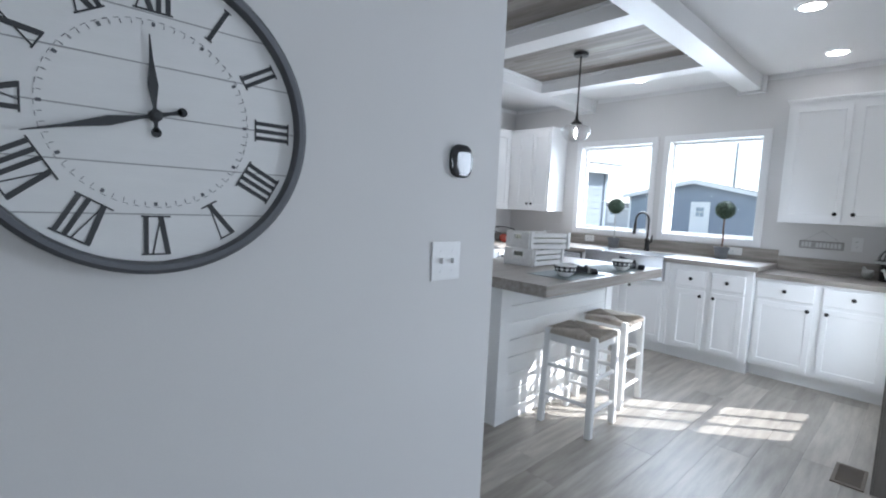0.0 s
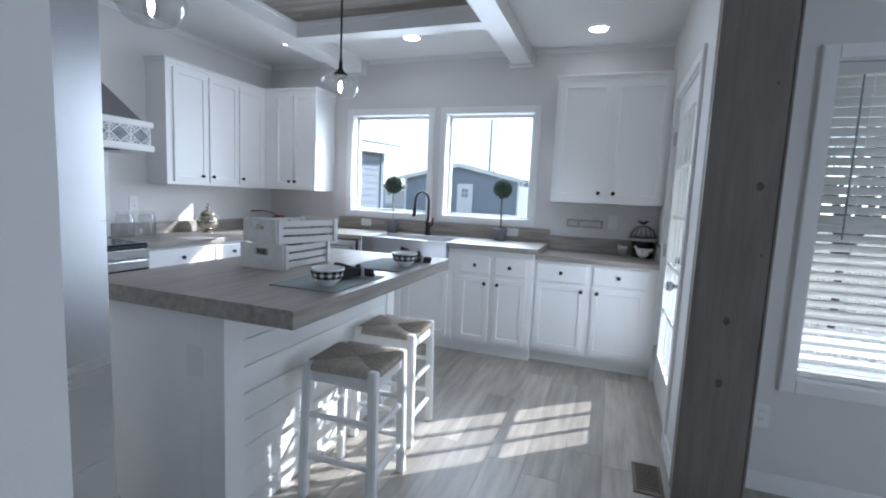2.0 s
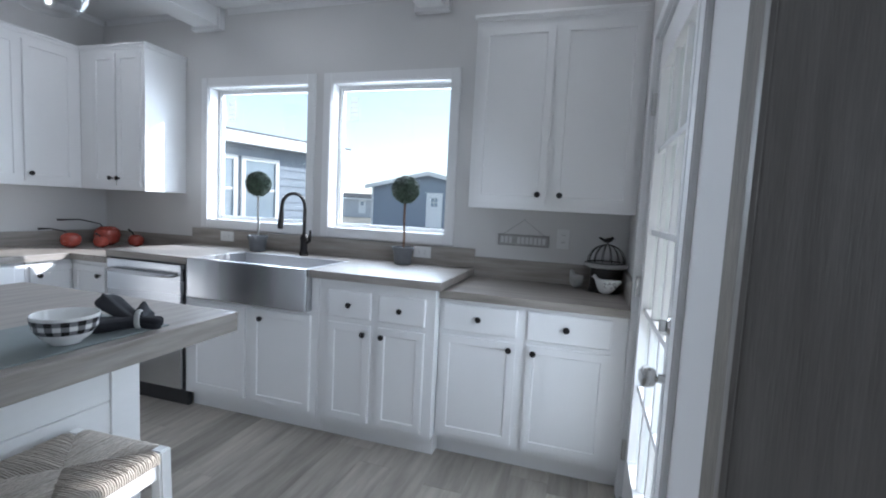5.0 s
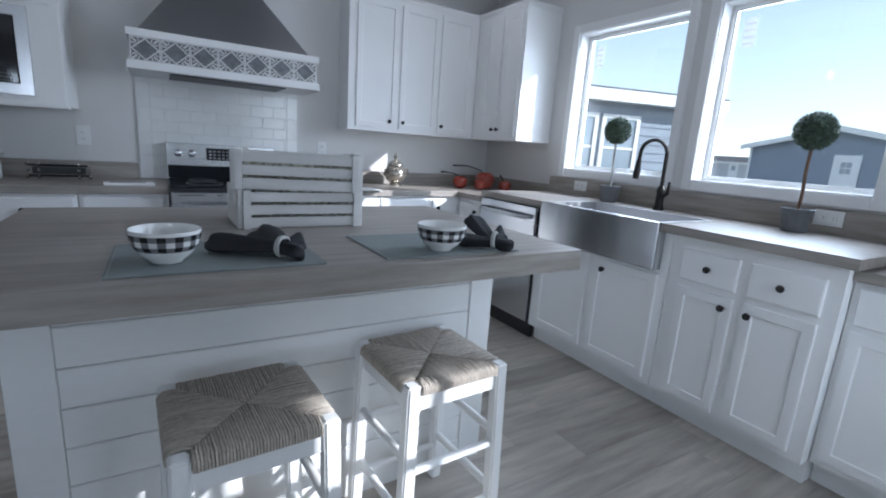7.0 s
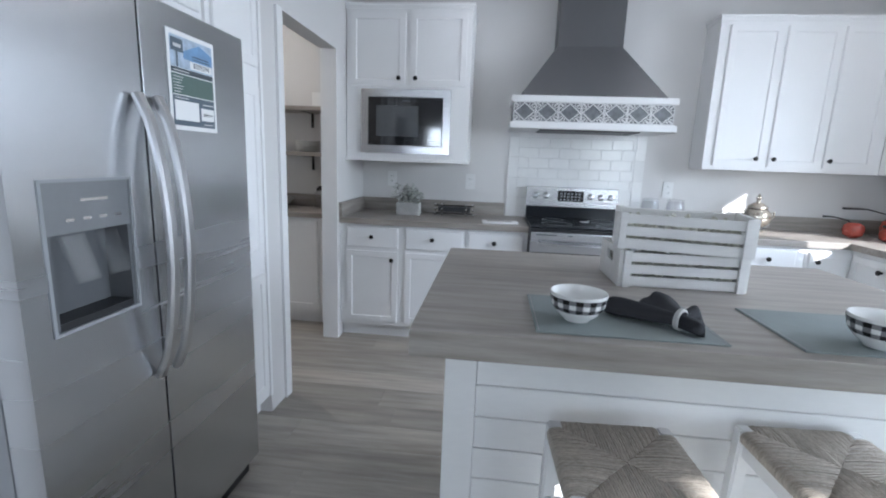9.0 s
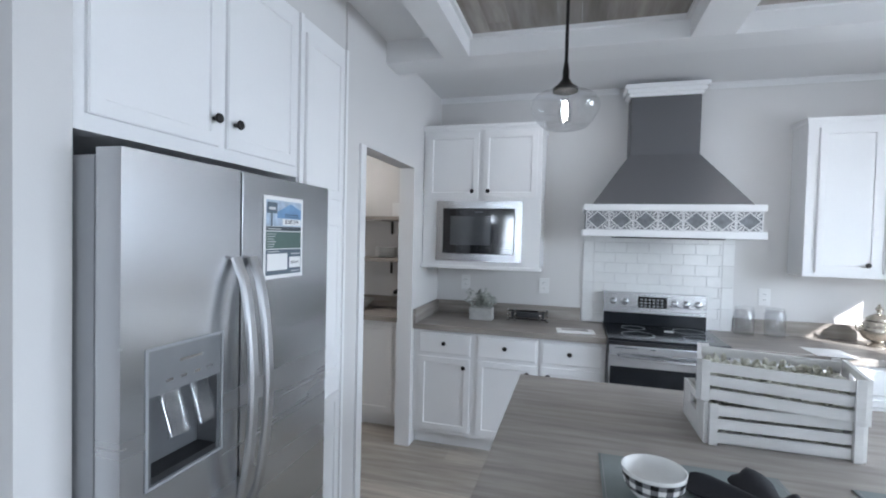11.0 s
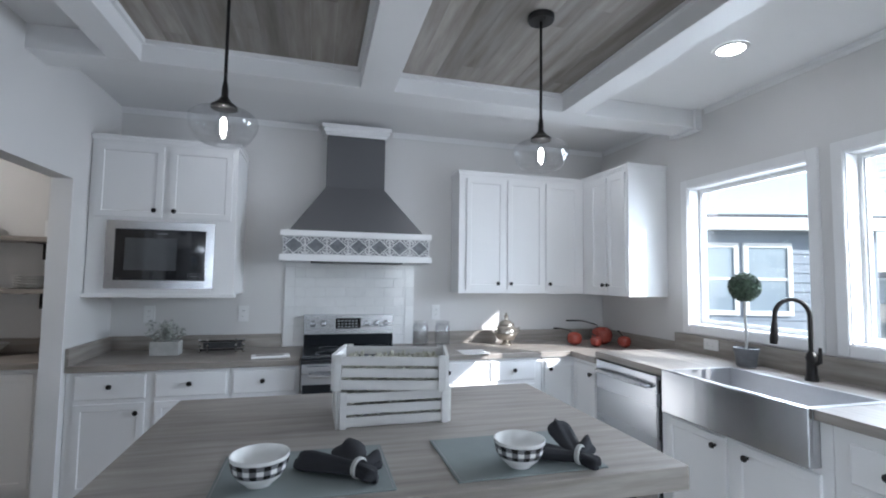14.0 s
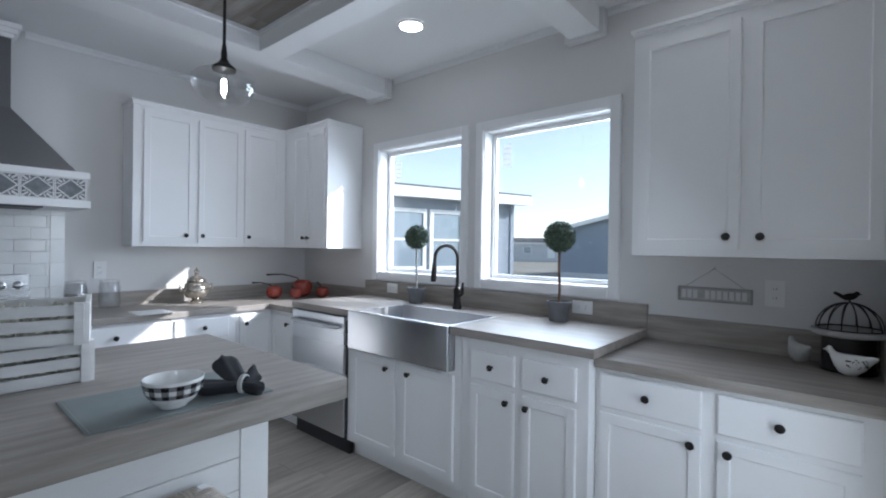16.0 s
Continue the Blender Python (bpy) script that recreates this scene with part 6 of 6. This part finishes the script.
# ---- pantry ----
cabinet("e", -3.72, 3.45, 0, 0.695, HX * -1 - 3.72, LOW - 0.04, [("door", 0.03, 0.58, 0.13, 0.8, 0.07, 0.74)], "white pantry base cabinet under a worktop", toe=0.1)
cabinet("e", -3.85, 2.45, 0, 0.995, HX * -1 - 3.85, LOW - 0.04, [("door", 0.03, 0.95, 0.13, 0.8, 0.9, 0.74)], "white shallow pantry base cabinet in shade", toe=0.1)
t = worktop("worktop", (HX, -3.69, 3.43, 4.148, LOW - 0.04, LOW), TOP, "grey wood-grain pantry worktop", ((HX, -3.82, 2.41, 3.43, LOW - 0.04, LOW),))
bpart("splashback", HX, HX + 0.02, 2.41, 4.148, LOW, LOW + 0.1, TOP, t)
for zz in (1.3, 1.63):
    sf = thing("pantry_shelf", pose(HX, 0, zz), "grey wood pantry shelf on dark brackets", "shelf", "pantry shelves")
    bpart("board", 0, 0.26, 2.45, 4.148, -0.03, 0.0, TOP, sf, 0.002)
    for yy in (2.9, 3.85):
        part("bracket", boxes_bm((0, 0.006, yy - 0.01, yy + 0.01, -0.14, -0.031), (0, 0.2, yy - 0.01, yy + 0.01, -0.036, -0.031)), BRONZE, sf)
for k in range(5):
    q = thing("plate", pose(HX + 0.13, 3.86, 1.3 + k * 0.017), "white plate in a stack on the shelf", "plate", "stacked plates")
    part("dish", lathe(bmesh.new(), [(0.05, 0.0), (0.055, 0.002), (0.1, 0.014), (0.1, 0.017), (0.05, 0.007)], 28), CERAMIC, q, "", True)
q = thing("striped_canister", pose(HX + 0.13, 3.55, 1.63), "white canister with a dark band and wire bail", "canister")
part("body", lathe(bmesh.new(), [(0.07, 0), (0.075, 0.01), (0.075, 0.13), (0.06, 0.15), (0.05, 0.16)], 26), CERAMIC, q, "", True)
part("band", lathe(bmesh.new(), [(0.0755, 0.05), (0.0762, 0.055), (0.0762, 0.095), (0.0755, 0.1)], 26, closed=False), CHECK, q, "dark band", True)
part("bail", tube(bmesh.new(), [(0, -0.07, 0.12)] + [(0, -0.07 * math.cos(u), 0.14 + 0.09 * math.sin(u)) for u in [math.pi * i / 8 for i in range(9)]] + [(0, 0.07, 0.12)], 0.003, 6), CHROME, q, "", True)
q = solid("printed_card", box_bm(HX + 0.08, HX + 0.083, 3.88, 3.96, 1.63, 1.75, 0.0), PAPER, "small printed card standing on the shelf", "card")
q = thing("serving_bowl", pose(HX + 0.16, 3.62, LOW), "shallow pale bowl on the pantry worktop", "bowl")
part("dish", lathe(bmesh.new(), [(0.05, 0), (0.06, 0.004), (0.13, 0.075), (0.135, 0.08), (0.125, 0.078), (0.05, 0.012)], 28), CONCRETE, q, "", True)
q = thing("lantern_jar", pose(HX + 0.14, 3.96, LOW), "dark glass jar with a metal lid", "jar")
part("body", lathe(bmesh.new(), [(0.04, 0), (0.045, 0.01), (0.045, 0.12), (0.03, 0.14)], 20), JARGLASS, q, "", True)
part("lid", lathe(bmesh.new(), [(0.032, 0.14), (0.032, 0.16), (0.01, 0.175)], 20), BRONZE, q, "", True)

# ---- outdoors ----
GZ = -0.65
structure("ground", boxes_bm((-400, 400, 8.9, 700, GZ - 0.3, GZ), (-400, -5.0, -200, 8.9, GZ - 0.3, GZ), (5.0, 400, -200, 8.9, GZ - 0.3, GZ)), GROUND, "pale gravel and dry grass ground", "ground")
structure("ground_near", boxes_bm((-5.0, 5.0, 6.6, 8.9, GZ - 0.3, GZ)), GROUND)
structure("porch_deck", boxes_bm((0.01, 4.3, 6.6, 8.6, -0.14, -0.06)), DECK, "wooden porch deck", "deck")
# added out of view: keeps sun from the top panes off the island front
structure("unseen_sun_shade", boxes_bm((0.01, 1.33, 6.56, 9.2, 2.43, 2.5)), TRIM, "unseen white slab added to shade the upper door panes", "roof")


def house(m, length, depth, eave, rise, wall_mat, label, openings, gable_front=False, overhang=0.35):
    """A single-storey home; its front lies on local y = 0 from x = 0 to length. openings: (kind, x, z, w, h)."""
    h_ = thing("house", m, label, "house", "neighbouring homes")
    wb_ = bmesh.new()
    zt = eave
    if gable_front:
        pts = [(0, GZ), (length, GZ), (length, zt), (length / 2, zt + rise), (0, zt)]
        A = [wb_.verts.new((x, 0, z)) for x, z in pts]
        B = [wb_.verts.new((x, depth, z)) for x, z in pts]
    else:
        pts = [(0, GZ), (depth, GZ), (depth, zt), (depth / 2, zt + rise), (0, zt)]
        A = [wb_.verts.new((0, y, z)) for y, z in pts]
        B = [wb_.verts.new((length, y, z)) for y, z in pts]
    wb_.faces.new(A)
    wb_.faces.new(B[::-1])
    for k in range(5):
        wb_.faces.new((A[k], B[k], B[(k + 1) % 5], A[(k + 1) % 5]))
    part("wall", wb_, wall_mat, h_)
    # lap siding courses on the front
    lap = bmesh.new()
    z = GZ + 0.55
    while z < zt - 0.1:
        add_box(lap, 0.0, length, -0.02, 0.0, z, z + 0.012)
        z += 0.19
    part("siding_laps", lap, wall_mat, h_)
    part("skirting", boxes_bm((-0.01, length + 0.01, -0.03, 0.0, GZ, GZ + 0.5)), SIDINGLIGHT, h_)
    rb, fb = bmesh.new(), bmesh.new()
    span = length if gable_front else depth
    run = depth if gable_front else length
    sl = rise / (span / 2)
    for sgn in (0, 1):
        vs = []
        for s_, up in ((-overhang, 0), (span / 2, 0), (span / 2, 0.12), (-overhang, 0.12)):
            for r_ in (-overhang, run + overhang):
                a_ = s_ if sgn == 0 else span - s_
                zz = zt + sl * s_ + up
                vs.append(rb.verts.new((a_, r_, zz) if gable_front else (r_, a_, zz)))
        for f in ((0, 1, 3, 2), (2, 3, 5, 4), (4, 5, 7, 6), (6, 7, 1, 0), (0, 2, 4, 6), (1, 7, 5, 3)):
            rb.faces.new([vs[i] for i in f])
        # fascia board, white
        vs = []
        for s_, up in ((-overhang, -0.12), (span / 2, -0.12), (span / 2, 0.1), (-overhang, 0.1)):
            for r_ in (-overhang - 0.03, -overhang):
                a_ = s_ if sgn == 0 else span - s_
                zz = zt + sl * s_ + up
                vs.append(fb.verts.new((a_, r_, zz) if gable_front else (r_, a_, zz)))
        for f in ((0, 1, 3, 2), (2, 3, 5, 4), (4, 5, 7, 6), (6, 7, 1, 0), (0, 2, 4, 6), (1, 7, 5, 3)):
            fb.faces.new([vs[i] for i in f])
    if not gable_front:
        add_box(fb, -overhang, length + overhang, -overhang - 0.03, -overhang, zt - sl * overhang - 0.16, zt - sl * overhang + 0.08)
        add_box(fb, -overhang, length + overhang, -overhang, 0, zt - sl * overhang - 0.14, zt - sl * overhang - 0.11)
    part("roof", rb, ROOF, h_)
    part("fascia", fb, TRIM, h_, "white fascia board")
    part("corner_board", boxes_bm((-0.012, 0.1, -0.035, 0.0, GZ + 0.5, zt), (length - 0.1, length + 0.012, -0.035, 0, GZ + 0.5, zt)), wall_mat if not gable_front else TRIM, h_)
    for kind, x, z, w_, hh in openings:
        o = part(kind, ring_bm(w_, hh, 0.09, -0.06, 0.0), TRIM, h_)
        o.location = (x, 0, z)
        if kind == "window":
            part("pane", boxes_bm((0.09, w_ - 0.09, -0.03, 0.0, 0.09, hh - 0.09)), OUTGLASS, o)
            part("meeting_rail", boxes_bm((0.09, w_ - 0.09, -0.05, -0.0305, hh / 2 - 0.025, hh / 2 + 0.025)), TRIM, o)
        else:
            part("door_leaf", boxes_bm((0.09, w_ - 0.09, -0.04, 0.0, 0.0, hh - 0.09)), TRIM, o)
            part("pane", boxes_bm((w_ * 0.3, w_ * 0.7, -0.046, -0.041, hh * 0.6, hh * 0.85)), OUTGLASS, o)
            part("muntin", boxes_bm((w_ * 0.49, w_ * 0.51, -0.05, -0.0465, hh * 0.6, hh * 0.85), (w_ * 0.3, w_ * 0.7, -0.05, -0.0465, hh * 0.72, hh * 0.735)), TRIM, o)
    return h_


# home on the left, its long wall running away from the windows
ang = math.degrees(math.atan2(3.35, 1.06))
house(pose(-7.0, 16.4, 0, 0, 0, ang) @ pose(-16, 0, 0), 16, 6.5, 2.65, 0.5, SIDING, "blue-grey home with white fascia and windows",
      [("window", 13.4, 0.75, 0.95, 1.45), ("window", 12.35, 0.75, 0.95, 1.45), ("window", 7.5, 0.75, 0.95, 1.45)])
house(pose(-13.55, 32.2, 0, 0, 0, -1), 7.65, 13.0, 2.45, 0.85, SIDING, "blue-grey gabled home with a white door",
      [("door", 3.7, 0.05, 1.02, 2.1)], True)
lp = thing("street_lamp", pose(-11.45, 46.0, GZ), "tall grey twin-headed yard lamp behind the homes", "lamp")
part("pole", tube(bmesh.new(), [(0, 0, 0), (0, 0, 9.0 - GZ)], [0.13, 0.08], 10), GREYPLASTIC, lp)
part("cross_arm", boxes_bm((-0.5, 0.5, -0.05, 0.05, 8.93 - GZ, 9.03 - GZ)), GREYPLASTIC, lp)
for q in (-1, 1):
    part("lamp_head", box_bm(q * 0.62 - 0.3, q * 0.62 + 0.3, -0.3, 0.3, 8.95 - GZ, 9.25 - GZ, 0.05), GREYPLASTIC, lp)
house(pose(-42, 62, 0, 0, 0, 22), 16, 5, 2.1, 0.6, SIDINGLIGHT, "far pale single-storey home", [("window", 2.0, 0.5, 1.2, 1.0), ("window", 7.0, 0.5, 1.2, 1.0), ("door", 10.5, -0.1, 1.0, 2.0)])
house(pose(-24, 72, 0, 0, 0, 18), 13, 5, 2.2, 0.6, SIDINGLIGHT, "far pale single-storey home beside another", [("window", 2.0, 0.5, 1.2, 1.0), ("window", 8.0, 0.5, 1.2, 1.0)])
lp = thing("street_lamp", pose(-8.6, 36.5, GZ), "tall thin lamp post with a flat head", "street lamp")
part("pole", tube(bmesh.new(), [(0, 0, 0), (0, 0, 9.0)], [0.1, 0.06], 10), CHROME, lp, "", True)
part("head", box_bm(-0.75, 0.75, -0.3, 0.3, 9.0, 9.25, 0.05), GREYPLASTIC, lp)

# white lattice and bare tree beyond the dining window
la = thing("lattice_fence", pose(0.15, 10.0, GZ), "white wooden lattice fence panel outdoors", "fence")
lw, lh = 4.2, 1.5
for q in range(27):
    bpart("slat", q * 0.155, q * 0.155 + 0.075, 0.0, 0.012, 0, lh, TRIM, la, 0.0)
for q in range(10):
    bpart("slat", 0, lw, -0.013, -0.001, q * 0.155, q * 0.155 + 0.075, TRIM, la, 0.0)
tr = thing("bare_tree", pose(3.1, 13.5, GZ), "leafless winter tree behind the fence", "tree")
tk, tw = bmesh.new(), bmesh.new()
r = random.Random(9)


def grow(p, d, ln, rad, depth):
    q = p + d * ln
    mid = p.lerp(q, 0.5) + Vector((r.uniform(-1, 1), r.uniform(-1, 1), 0)) * ln * 0.06
    tube(tk if depth < 2 else tw, [p, mid, q], [rad, rad * 0.85, rad * 0.65], 6 if depth < 2 else 4)
    if depth >= 5:
        return
    for k in range(3 if depth else 5):
        nd = (d + Vector((r.gauss(0, 0.55), r.gauss(0, 0.55), r.gauss(0.1, 0.35)))).normalized()
        grow(p.lerp(q, 0.55 + 0.45 * (k + 1) / 5) if k else q, nd, ln * r.uniform(0.6, 0.8), rad * 0.6, depth + 1)


grow(Vector((0, 0, 0)), Vector((0, 0, 1)), 1.5, 0.13, 0)
part("trunk", tk, TREEBARK, tr)
part("crown", tw, TREEBARK, tr, "bare twiggy crown")

# ---- floor planks ----
PW, PL = 0.182, 1.22
plank_me = mesh_of("plank", box_bm(0.0003, PW - 0.0003, 0.0003, PL - 0.0003, -0.008, 0.0, 0.0007, 1), FLOOR)
rest = bmesh.new()
r = random.Random(17)
col, x = 0, -4.1
while x < 4.1:
    y = -1.2 - r.random() * PL
    while y < 8.16:
        near = -3.75 < x < 0.75 and 2.6 < y + PL / 2 and y < 7.75
        if x > -0.15 and y > 6.4 or (x < CX - 0.2 and y + PL < 2.2):
            pass
        elif near:
            p_ = part("plank", plank_me, None, floor)
            p_.location = (x, y, 0)
        else:
            add_box(rest, x + 0.0006, x + PW - 0.0006, max(y, -1.19) + 0.0006, min(y + PL, 8.15) - 0.0006, -0.008, 0.0)
        y += PL
    x += PW
    col += 1
fo = part("further_planks", rest, FLOOR, floor)
fo["kind"] = "stuff"
